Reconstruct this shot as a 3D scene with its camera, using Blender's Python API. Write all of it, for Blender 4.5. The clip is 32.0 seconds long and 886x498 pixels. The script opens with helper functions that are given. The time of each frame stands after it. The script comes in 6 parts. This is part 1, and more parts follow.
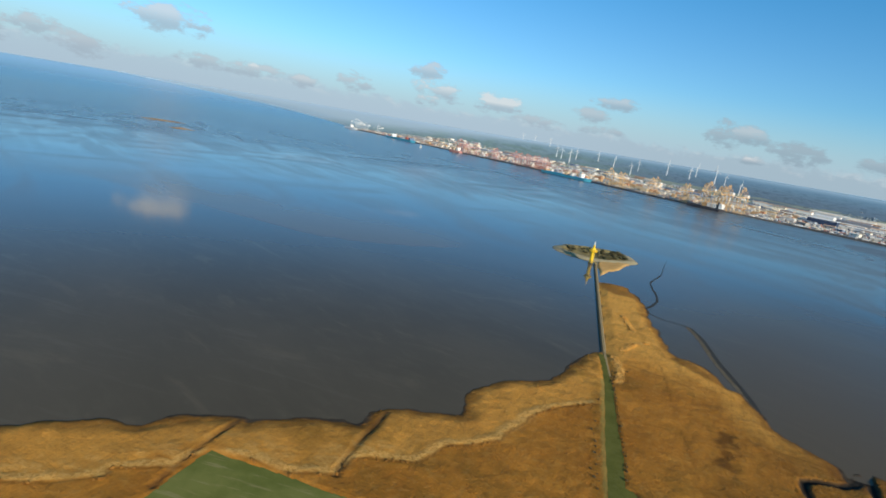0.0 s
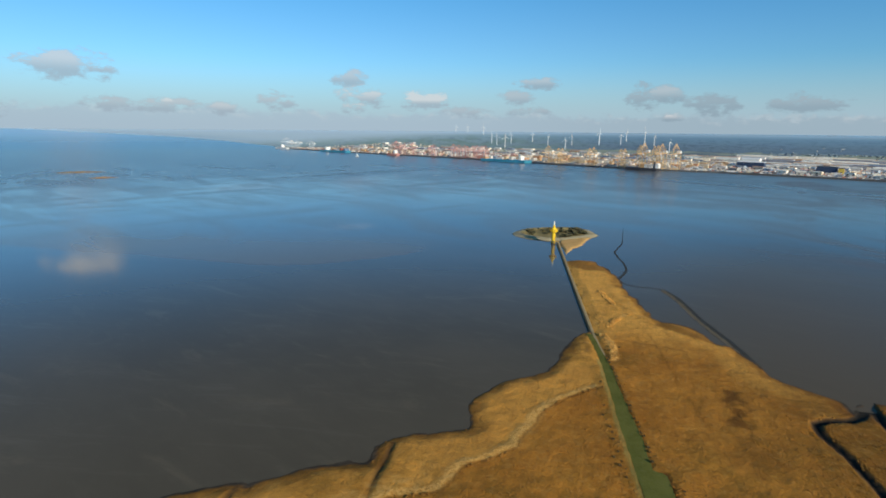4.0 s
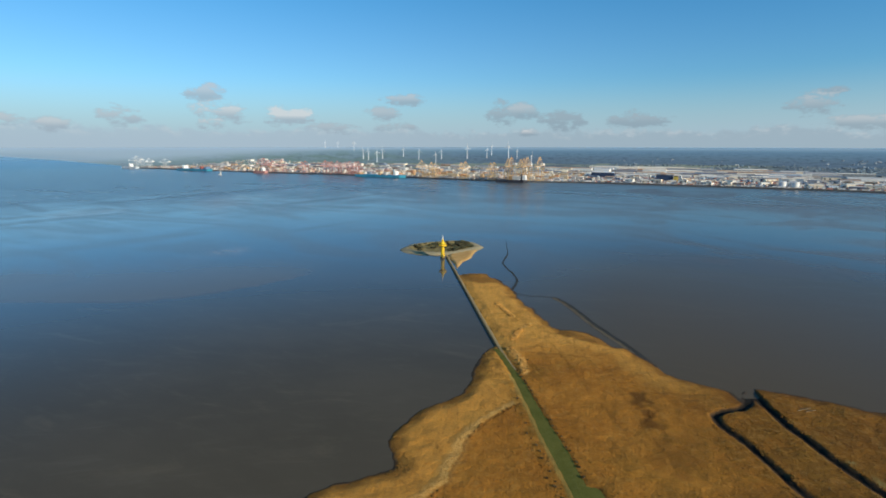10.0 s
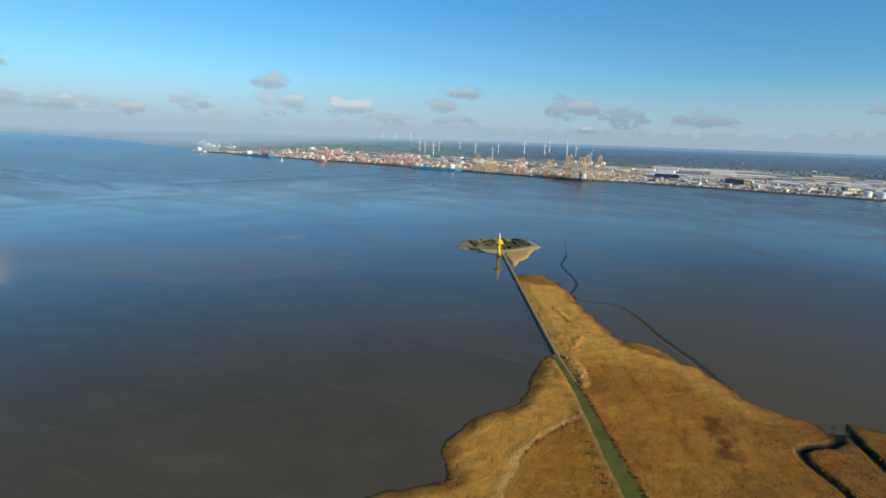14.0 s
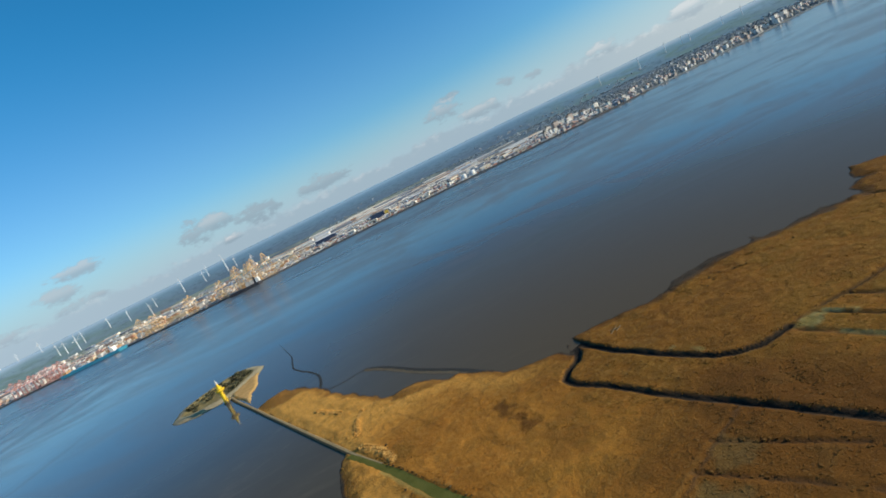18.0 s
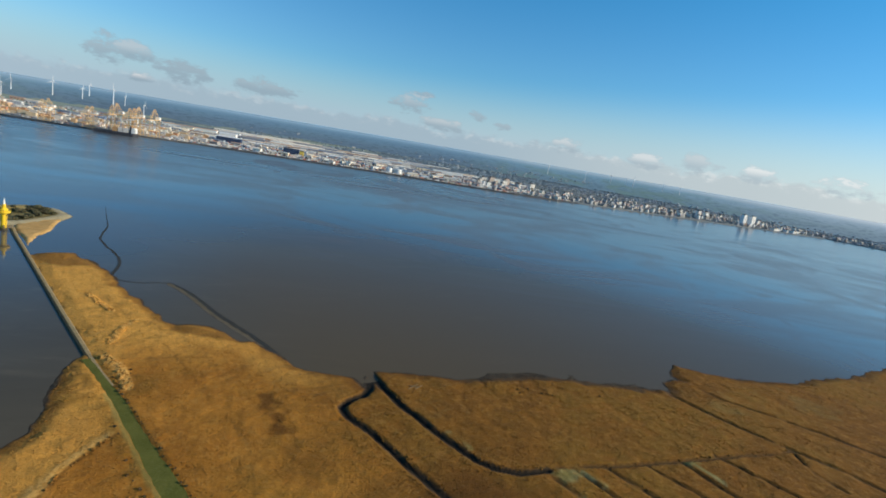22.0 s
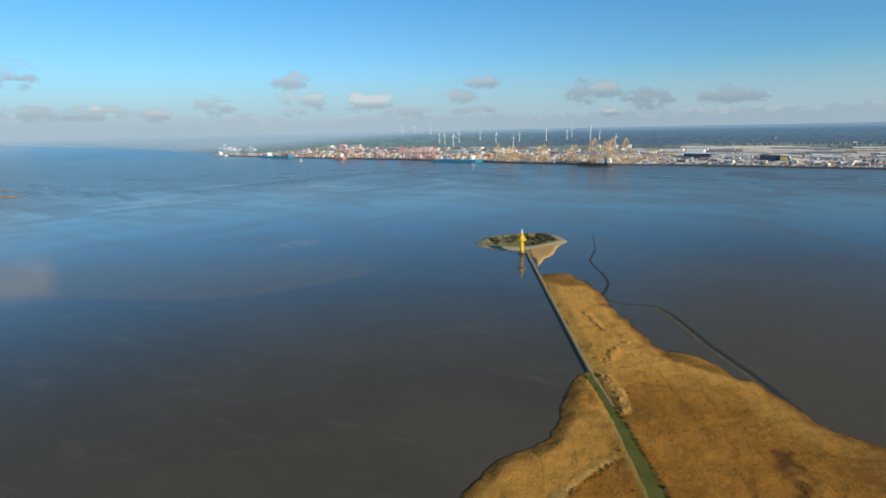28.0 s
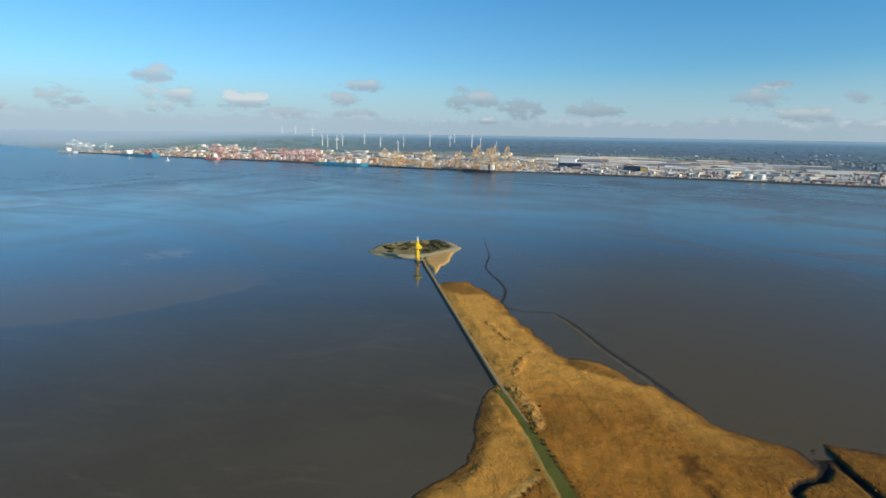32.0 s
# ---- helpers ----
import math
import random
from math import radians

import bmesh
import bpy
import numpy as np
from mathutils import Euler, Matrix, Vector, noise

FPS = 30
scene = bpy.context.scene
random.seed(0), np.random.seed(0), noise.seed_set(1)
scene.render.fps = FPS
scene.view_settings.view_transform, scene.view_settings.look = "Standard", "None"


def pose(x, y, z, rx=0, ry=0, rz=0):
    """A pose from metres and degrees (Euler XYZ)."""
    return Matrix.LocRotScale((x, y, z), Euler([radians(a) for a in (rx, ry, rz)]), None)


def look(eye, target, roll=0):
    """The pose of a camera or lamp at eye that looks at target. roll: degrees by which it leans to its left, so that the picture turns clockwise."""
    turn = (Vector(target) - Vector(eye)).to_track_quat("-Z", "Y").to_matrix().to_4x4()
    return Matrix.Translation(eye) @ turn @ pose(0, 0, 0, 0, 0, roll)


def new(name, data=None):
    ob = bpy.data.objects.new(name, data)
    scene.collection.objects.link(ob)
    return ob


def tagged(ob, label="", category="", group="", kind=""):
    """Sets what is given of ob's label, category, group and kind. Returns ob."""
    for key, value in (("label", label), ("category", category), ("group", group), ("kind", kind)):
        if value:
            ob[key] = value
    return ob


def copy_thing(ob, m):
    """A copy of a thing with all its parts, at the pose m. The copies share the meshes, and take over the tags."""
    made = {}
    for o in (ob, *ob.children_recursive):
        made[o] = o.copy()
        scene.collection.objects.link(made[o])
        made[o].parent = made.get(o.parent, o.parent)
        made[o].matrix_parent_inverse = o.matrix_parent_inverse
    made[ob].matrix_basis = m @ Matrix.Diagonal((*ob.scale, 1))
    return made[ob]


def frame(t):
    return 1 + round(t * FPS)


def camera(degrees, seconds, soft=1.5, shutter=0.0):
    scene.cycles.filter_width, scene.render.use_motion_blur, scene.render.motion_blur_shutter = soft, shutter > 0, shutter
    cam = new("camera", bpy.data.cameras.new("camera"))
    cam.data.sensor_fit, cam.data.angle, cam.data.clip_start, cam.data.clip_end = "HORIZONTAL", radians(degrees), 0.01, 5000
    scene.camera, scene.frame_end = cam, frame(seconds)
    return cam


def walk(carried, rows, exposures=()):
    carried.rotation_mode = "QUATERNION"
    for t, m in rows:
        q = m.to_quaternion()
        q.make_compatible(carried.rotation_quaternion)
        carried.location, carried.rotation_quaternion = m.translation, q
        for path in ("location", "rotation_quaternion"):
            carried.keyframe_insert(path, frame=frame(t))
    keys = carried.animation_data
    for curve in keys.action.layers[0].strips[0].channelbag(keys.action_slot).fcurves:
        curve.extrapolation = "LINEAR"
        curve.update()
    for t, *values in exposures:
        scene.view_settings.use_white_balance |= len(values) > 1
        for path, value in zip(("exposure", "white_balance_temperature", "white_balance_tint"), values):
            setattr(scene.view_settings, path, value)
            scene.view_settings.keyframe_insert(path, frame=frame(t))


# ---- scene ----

# Tidal river with a reed marsh, a causeway and a beacon island; a port and a town on the far bank.
cam = camera(79.46, 32.0, soft=1.75)


def aim(x, y, z, yaw, pitch, roll):
    return pose(x, y, z, 90 + pitch, 0, yaw) @ pose(0, 0, 0, 0, 0, roll)


# seconds, place, yaw, pitch, roll
PATH = [
    (0, 28.2, -19.6, 118.7, 18.85, -13.17, 9.55),
    (0.5, 26.6, -18.2, 118.8, 24.07, -13.21, 2.95),
    (1, 25.0, -16.8, 118.8, 23.12, -13.15, 2.16),
    (1.5, 23.5, -15.7, 118.7, 23.27, -13.05, 0.05),
    (2, 21.9, -14.6, 118.6, 21.45, -13.07, 0.15),
    (2.5, 20.2, -13.6, 118.5, 19.49, -12.99, 0.29),
    (3, 18.5, -12.5, 118.5, 17.70, -13.05, 0.32),
    (3.5, 16.6, -11.4, 118.5, 15.59, -13.03, 0.46),
    (5.5, 9.8, -7.0, 118.6, 8.75, -11.49, 0.48),
    (6, 8.4, -6.1, 118.7, 7.14, -11.16, 0.72),
    (6.5, 6.9, -5.3, 118.6, 5.51, -10.97, 1.08),
    (7, 5.3, -4.3, 118.6, 3.91, -10.78, 1.39),
    (7.5, 3.7, -3.5, 118.4, 2.86, -10.85, 1.27),
    (8, 2.2, -2.6, 118.3, 1.56, -10.88, 1.17),
    (8.5, 1.0, -1.4, 118.2, 0.55, -10.87, 0.86),
    (9, -0.0, 0.0, 118.4, 0.00, -10.82, 0.46),
    (9.5, -1.0, 1.3, 118.4, -0.30, -10.76, 0.37),
    (10, -1.9, 2.7, 118.4, -0.00, -11.10, 0.03),
    (10.5, -2.6, 4.1, 118.5, 0.49, -11.38, 0.29),
    (11, -3.4, 5.4, 118.4, 1.08, -11.62, 0.82),
    (11.5, -4.1, 6.8, 118.4, 1.74, -11.77, 1.30),
    (12, -4.9, 8.2, 118.4, 2.55, -11.82, 1.61),
    (12.5, -5.6, 9.7, 118.5, 3.57, -11.99, 1.62),
    (13, -6.4, 11.3, 118.7, 4.53, -11.96, 1.53),
    (13.5, -7.2, 12.8, 118.7, 5.16, -11.82, 1.73),
    (15.5, -9.6, 18.7, 119.0, 7.02, -12.69, 0.94),
    (16, -10.4, 20.6, 119.2, 10.69, -12.65, -10.25),
    (16.5, -11.1, 22.5, 119.2, 5.53, -11.70, -21.48),
    (17, -11.5, 24.1, 119.3, -6.44, -10.84, -24.51),
    (17.5, -11.2, 25.6, 119.8, -16.01, -10.22, -25.70),
    (18, -10.5, 26.6, 120.6, -27.65, -9.61, -26.06),
    (18.5, -9.5, 27.3, 121.3, -41.82, -9.89, -18.16),
    (19, -8.2, 28.0, 121.8, -53.16, -10.18, -4.68),
    (19.5, -6.5, 28.6, 122.1, -53.14, -10.17, -2.72),
    (20, -4.7, 29.1, 122.3, -51.32, -10.17, 0.68),
    (20.5, -2.9, 29.4, 122.4, -47.84, -10.37, 1.34),
    (21, -1.0, 29.6, 122.4, -44.32, -10.57, 1.29),
    (21.5, 1.0, 30.0, 122.3, -40.72, -10.82, 1.35),
    (22, 3.3, 30.7, 122.2, -39.80, -11.06, 9.79),
    (22.5, 5.5, 31.9, 121.9, -40.58, -9.97, 28.73),
    (23, 7.1, 33.2, 121.6, -37.80, -9.84, 30.61),
    (23.5, 8.0, 34.6, 121.2, -33.03, -10.27, 30.76),
    (24, 8.0, 36.3, 120.8, -16.50, -10.80, 30.53),
    (24.5, 7.0, 38.2, 120.5, 3.37, -11.85, 22.76),
    (25, 5.4, 40.4, 120.4, 20.54, -12.45, 6.35),
    (25.5, 3.6, 42.6, 120.4, 20.68, -12.36, 2.95),
    (27.5, -3.2, 49.9, 119.9, 11.47, -12.73, -1.31),
    (28, -4.4, 51.0, 119.8, 8.37, -12.78, -1.29),
    (28.5, -5.6, 51.9, 119.9, 5.58, -12.80, -1.37),
    (29, -6.8, 53.0, 120.0, 3.04, -12.88, -1.42),
    (29.5, -8.2, 54.4, 120.0, 0.56, -12.91, -0.83),
    (30, -9.7, 56.3, 119.9, -1.57, -12.83, -0.40),
    (30.5, -11.2, 58.7, 119.7, -2.91, -12.73, -0.17),
    (31, -12.7, 61.6, 119.6, -3.90, -12.62, 0.33),
    (31.5, -14.1, 64.7, 119.7, -4.38, -12.44, 0.74),
    (32, -15.4, 67.9, 119.8, -4.35, -12.39, 0.84),
]
walk(cam, [(row[0], aim(*row[1:])) for row in PATH], exposures=[(0.0, 0.08), (1.0, -0.03), (13.0, -0.05), (16.0, 0.0), (17.0, -0.12), (18.0, 0.04), (19.0, 0.05), (20.0, 0.0),
                                                             (22.0, 0.05), (23.0, 0.07), (24.0, 0.15), (25.0, 0.04), (28.0, -0.03), (30.0, 0.06), (32.0, 0.04)])

# ---------------------------------------------------------------- light
SUN_AZ, SUN_EL = 131.0, 21.0        # clockwise from +y, above the horizon
sun_way = Vector((math.sin(radians(SUN_AZ)) * math.cos(radians(SUN_EL)),
                  math.cos(radians(SUN_AZ)) * math.cos(radians(SUN_EL)), math.sin(radians(SUN_EL))))
sun = new("sun", bpy.data.lights.new("sun", "SUN"))
sun.data.energy, sun.data.angle, sun.data.color = 5.0, radians(0.6), (1.0, 0.84, 0.62)
sun.matrix_world = look((0, 0, 400), Vector((0, 0, 400)) - sun_way)


class Nodes:
    """Short hand for node trees."""

    def __init__(self, tree):
        self.tree = tree
        tree.nodes.clear()

    def add(self, kind, **props):
        node = self.tree.nodes.new(kind)
        for key, value in props.items():
            setattr(node, key, value)
        return node

    def put(self, socket, value):
        if isinstance(value, bpy.types.NodeSocket):
            self.tree.links.new(value, socket)
        elif value is not None:
            if socket.type == "RGBA" and len(value) == 3:
                value = (*value, 1)
            socket.default_value = value

    def math(self, op, a, b=None, c=None, clamp=False):
        node = self.add("ShaderNodeMath", operation=op, use_clamp=clamp)
        for socket, value in zip(node.inputs, (a, b, c)):
            self.put(socket, value)
        return node.outputs[0]

    def mix(self, f, a, b, blend="MIX"):
        node = self.add("ShaderNodeMix", data_type="RGBA", blend_type=blend)
        self.put(node.inputs[0], f), self.put(node.inputs[6], a), self.put(node.inputs[7], b)
        return node.outputs[2]

    def ramp(self, value, lo, hi, a=0.0, b=1.0):
        node = self.add("ShaderNodeMapRange", interpolation_type="SMOOTHSTEP")
        for socket, v in zip(node.inputs, (value, lo, hi, a, b)):
            self.put(socket, v)
        return node.outputs[0]

    def noise(self, vector, scale, detail=4.0, rough=0.55, distort=0.0):
        node = self.add("ShaderNodeTexNoise")
        self.put(node.inputs["Vector"], vector)
        for key, v in (("Scale", scale), ("Detail", detail), ("Roughness", rough), ("Distortion", distort)):
            node.inputs[key].default_value = v
        return node.outputs[0]

    def stretch(self, vector, scale, turn=0.0):
        spun = self.add("ShaderNodeVectorRotate", rotation_type="Z_AXIS")
        self.put(spun.inputs["Vector"], vector)
        spun.inputs["Angle"].default_value = radians(turn)
        node = self.add("ShaderNodeMapping")
        self.put(node.inputs[0], spun.outputs[0])
        node.inputs["Scale"].default_value = scale
        return node.outputs[0]

    def attr(self, name):
        return self.add("ShaderNodeAttribute", attribute_name=name).outputs["Fac"]


# clouds: azimuth, height above the horizon, half width, half height in degrees, how bright
CLOUDS_WEST = [
    (-60.9, 1.7, 2.4, 1.3, 0.30), (-57.8, 2.4, 2.3, 0.8, 0.35), (-54.4, 1.5, 2.4, 1.0, 0.30), (-47.8, 5.0, 3.9, 1.2, 0.75),
    (-45.1, 1.9, 2.0, 0.7, 0.3), (-39.9, 1.9, 2.8, 0.8, 0.45), (-40.4, 2.2, 0.8, 0.5, 1.2), (-35.5, 1.7, 1.8, 0.6, 0.6),
    (-30.5, 2.4, 1.9, 0.9, 0.4), (-23.3, 4.8, 1.7, 0.8, 0.5), (-21.9, 3.0, 2.7, 1.0, 0.9), (-22.8, 2.0, 1.6, 0.6, 0.8),
    (-15.6, 2.8, 2.5, 0.9, 1.9), (-11.5, 1.6, 2.8, 0.6, 0.25), (-6.3, 3.0, 2.1, 0.7, 0.35)]
CLOUDS_MID = [
    (-3.9, 4.5, 2.2, 0.6, 0.5), (-5.0, 1.7, 2.4, 0.5, 0.25), (6.2, 3.0, 1.6, 1.2, 0.2), (8.0, 3.3, 1.9, 0.8, 0.5),
    (12.3, 2.4, 2.3, 0.9, 0.1), (9.0, 1.2, 1.2, 0.45, 1.0), (19.6, 2.35, 3.1, 0.8, 0.2), (34.1, 3.5, 2.2, 1.1, 0.45),
    (35.0, 4.5, 1.2, 0.4, 0.1), (37.3, 1.9, 3.0, 0.6, 0.5), (41.0, 3.3, 1.1, 0.5, 0.1), (43.6, 2.7, 1.1, 0.4, 0.1)]
CLOUDS_EAST = [
    (51.0, 1.9, 1.8, 0.8, 0.7), (58.5, 1.6, 1.6, 0.7, 0.8), (63.5, 2.2, 1.9, 0.9, 0.4), (68.3, 2.0, 1.5, 0.8, 1.0),
    (75.5, 2.0, 2.5, 0.8, 0.9), (81.0, 2.2, 3.2, 1.0, 1.0), (85.2, 2.6, 2.0, 1.2, 1.0), (89.5, 2.4, 2.6, 1.1, 1.0),
    (96.0, 2.2, 3.4, 1.0, 1.0)]
CLOUDS_HIGH = [
    (-48.4, 12.0, 3.6, 0.9, 1.6)]

world = bpy.data.worlds.new("sky")
scene.world = world
world.use_nodes = True
N = Nodes(world.node_tree)
sky = N.add("ShaderNodeTexSky", sky_type="NISHITA", sun_disc=False, sun_elevation=radians(SUN_EL),
            sun_rotation=radians(SUN_AZ), altitude=100, air_density=1.0, dust_density=0.6, ozone_density=2.2)
way = N.add("ShaderNodeTexCoord").outputs["Generated"]
axis = N.add("ShaderNodeSeparateXYZ")
N.put(axis.inputs[0], way)
az = N.math("MULTIPLY", N.math("ARCTAN2", axis.outputs[0], axis.outputs[1]), 180 / math.pi)
el = N.math("MULTIPLY", N.math("ARCSINE", axis.outputs[2]), 180 / math.pi)
flat = N.add("ShaderNodeCombineXYZ")
N.put(flat.inputs[0], az), N.put(flat.inputs[1], N.math("MULTIPLY", el, 2.2))
puff = N.noise(flat.outputs[0], 0.55, 8, 0.66)
puff2 = N.noise(flat.outputs[0], 0.16, 4, 0.6)
cover, gleam, high = None, None, None
ragged = N.math("ADD", N.math("MULTIPLY", N.math("SUBTRACT", puff, 0.5), 8.5), N.math("MULTIPLY", N.math("SUBTRACT", puff2, 0.5), 4.5))
for c_az, c_el, c_w, c_h, c_b in CLOUDS_WEST + CLOUDS_MID + CLOUDS_EAST + CLOUDS_HIGH:
    dx = N.math("MULTIPLY", N.math("SUBTRACT", az, c_az), 1.3 / c_w)
    dy = N.math("MULTIPLY", N.math("SUBTRACT", el, c_el), 1.15 / c_h)
    d2 = N.math("ADD", N.math("MULTIPLY", dx, dx), N.math("MULTIPLY", dy, dy))
    lump = N.ramp(N.math("ADD", d2, ragged), 1.9, 0.1)
    glow = N.math("MULTIPLY", lump, N.math("MULTIPLY", c_b, N.ramp(dy, -0.6, 0.7)), clamp=True)
    high = lump if c_el > 10 else high
    cover = lump if cover is None else N.math("MAXIMUM", cover, lump)
    gleam = glow if gleam is None else N.math("MAXIMUM", gleam, glow)
sunward = N.ramp(az, 20.0, 95.0)
# the low grey deck along the horizon, its top uneven and here and there lit
low = N.add("ShaderNodeCombineXYZ")
N.put(low.inputs[0], az), N.put(low.inputs[1], N.math("MULTIPLY", el, 1.3))
heap = N.math("ADD", N.math("MULTIPLY", N.noise(low.outputs[0], 0.17, 3, 0.5), 2.2), N.math("MULTIPLY", N.noise(low.outputs[0], 0.75, 5, 0.6), 1.9))
under = N.math("SUBTRACT", N.math("SUBTRACT", heap, N.math("ADD", N.ramp(az, 20.0, 80.0, 0.6, 0.4), N.ramp(az, -45.0, -20.0, -0.3, 0.0))), el)
tops = N.math("MULTIPLY", N.ramp(under, -0.2, 0.5), N.ramp(az, -30.0, 30.0, 0.6, 0.85))
shade = N.mix(sunward, N.mix(N.ramp(az, -15.0, 8.0), (3.5, 4.35, 5.15), (2.75, 3.65, 4.4)), (4.6, 5.4, 5.9))
pale = N.mix(N.ramp(az, -25.0, 15.0), (4.0, 5.05, 6.05), (3.45, 4.5, 5.3))
pale = N.mix(N.ramp(az, 38.0, 66.0), pale, (4.9, 5.6, 5.9))
pale = N.mix(N.ramp(az, 66.0, 105.0), pale, (7.4, 7.7, 7.5))
bright = N.mix(sunward, (6.9, 7.0, 7.1), (8.6, 8.7, 8.6))
veil = N.mix(N.math("MULTIPLY", N.math("MULTIPLY", N.ramp(under, 0.9, 0.1), N.ramp(puff, 0.46, 0.66)), N.ramp(az, 20.0, 70.0, 0.45, 0.8)), pale, bright)
tone = N.mix(N.math("MAXIMUM", gleam, N.math("MULTIPLY", N.ramp(puff, 0.52, 0.72), N.math("MULTIPLY", sunward, 0.7))), shade, bright)
glare = N.ramp(az, 55.0, 105.0)
haze = N.mix(glare, N.mix(sunward, (4.2, 5.45, 6.6), (6.0, 7.0, 7.4)), (7.9, 8.2, 7.9))
blue = N.mix(N.ramp(el, 4.0, 26.0), (0.64, 1.08, 1.40), (0.22, 1.11, 1.50))
blue = N.mix(1.0, blue, N.mix(N.ramp(az, -5.0, 50.0), (1, 1, 1), (0.84, 0.98, 1.01)), "MULTIPLY")
blue = N.mix(N.ramp(el, 34.0, 62.0), blue, (0.44, 0.57, 0.65))
air = N.mix(1.0, sky.outputs[0], blue, "MULTIPLY")
air = N.mix(N.math("MULTIPLY", N.ramp(el, N.ramp(az, 20.0, 95.0, 7.0, 10.5), 0.0), 0.85), air, haze)
back = N.add("ShaderNodeBackground")
air = N.mix(tops, air, veil)
air = N.mix(N.math("MULTIPLY", cover, 0.75), air, tone)
N.put(back.inputs[0], N.mix(N.math("MULTIPLY", high, 0.8), air, (11.5, 11.5, 11.2)))
back.inputs[1].default_value = 0.1
N.put(N.add("ShaderNodeOutputWorld").inputs[0], back.outputs[0])


# ---------------------------------------------------------------- materials
def material(name, build, rough=0.9, spec=0.2):
    m = bpy.data.materials.new(name)
    m.use_nodes = True
    n = Nodes(m.node_tree)
    shader = n.add("ShaderNodeBsdfPrincipled")
    shader.inputs["Roughness"].default_value = rough
    shader.inputs["Specular IOR Level"].default_value = spec
    n.put(n.add("ShaderNodeOutputMaterial").inputs[0], shader.outputs[0])
    build(n, shader)
    return m


def place(n):
    return n.add("ShaderNodeNewGeometry").outputs["Position"]


def bump(n, shader, height, strength, distance):
    b = n.add("ShaderNodeBump")
    b.inputs["Strength"].default_value, b.inputs["Distance"].default_value = strength, distance
    n.put(b.inputs["Height"], height)
    n.put(shader.inputs["Normal"], b.outputs[0])


def speckled(name, dark, light, scale=0.3, rough=0.85, metal=0.0, vary=0.0, spec=0.3):
    """A plain surface with two scales of wear; vary: how far single objects differ."""
    def build(n, s):
        p = n.add("ShaderNodeTexCoord").outputs["Object"]
        f = n.math("ADD", n.math("MULTIPLY", n.noise(p, scale), 0.6), n.math("MULTIPLY", n.noise(p, scale * 7), 0.4))
        c = n.mix(n.ramp(f, 0.3, 0.7), dark, light)
        if vary:
            r = n.add("ShaderNodeObjectInfo").outputs["Random"]
            c = n.mix(n.math("MULTIPLY", r, vary), c, [v * 0.35 for v in dark])
        n.put(s.inputs["Base Color"], c)
        s.inputs["Metallic"].default_value = metal
    return material(name, build, rough, spec)


def many(name, colours, rough=0.85, by="island", dark=0.2):
    """One of several colours for each piece."""
    def build(n, s):
        r = n.add("ShaderNodeNewGeometry").outputs["Random Per Island"] if by == "island" else n.add("ShaderNodeObjectInfo").outputs["Random"]
        ramp = n.add("ShaderNodeValToRGB")
        ramp.color_ramp.interpolation = "CONSTANT"
        els = ramp.color_ramp.elements
        while len(els) < len(colours):
            els.new(1.0)
        for i, c in enumerate(colours):
            els[i].position, els[i].color = i / len(colours), (*c, 1)
        n.put(ramp.inputs[0], r)
        p = n.add("ShaderNodeTexCoord").outputs["Object"]
        n.put(s.inputs["Base Color"], n.mix(n.ramp(n.noise(p, 0.12), 0.35, 0.75, 0.0, dark), ramp.outputs[0], (0.12, 0.11, 0.1)))
    return material(name, build, rough, 0.25)


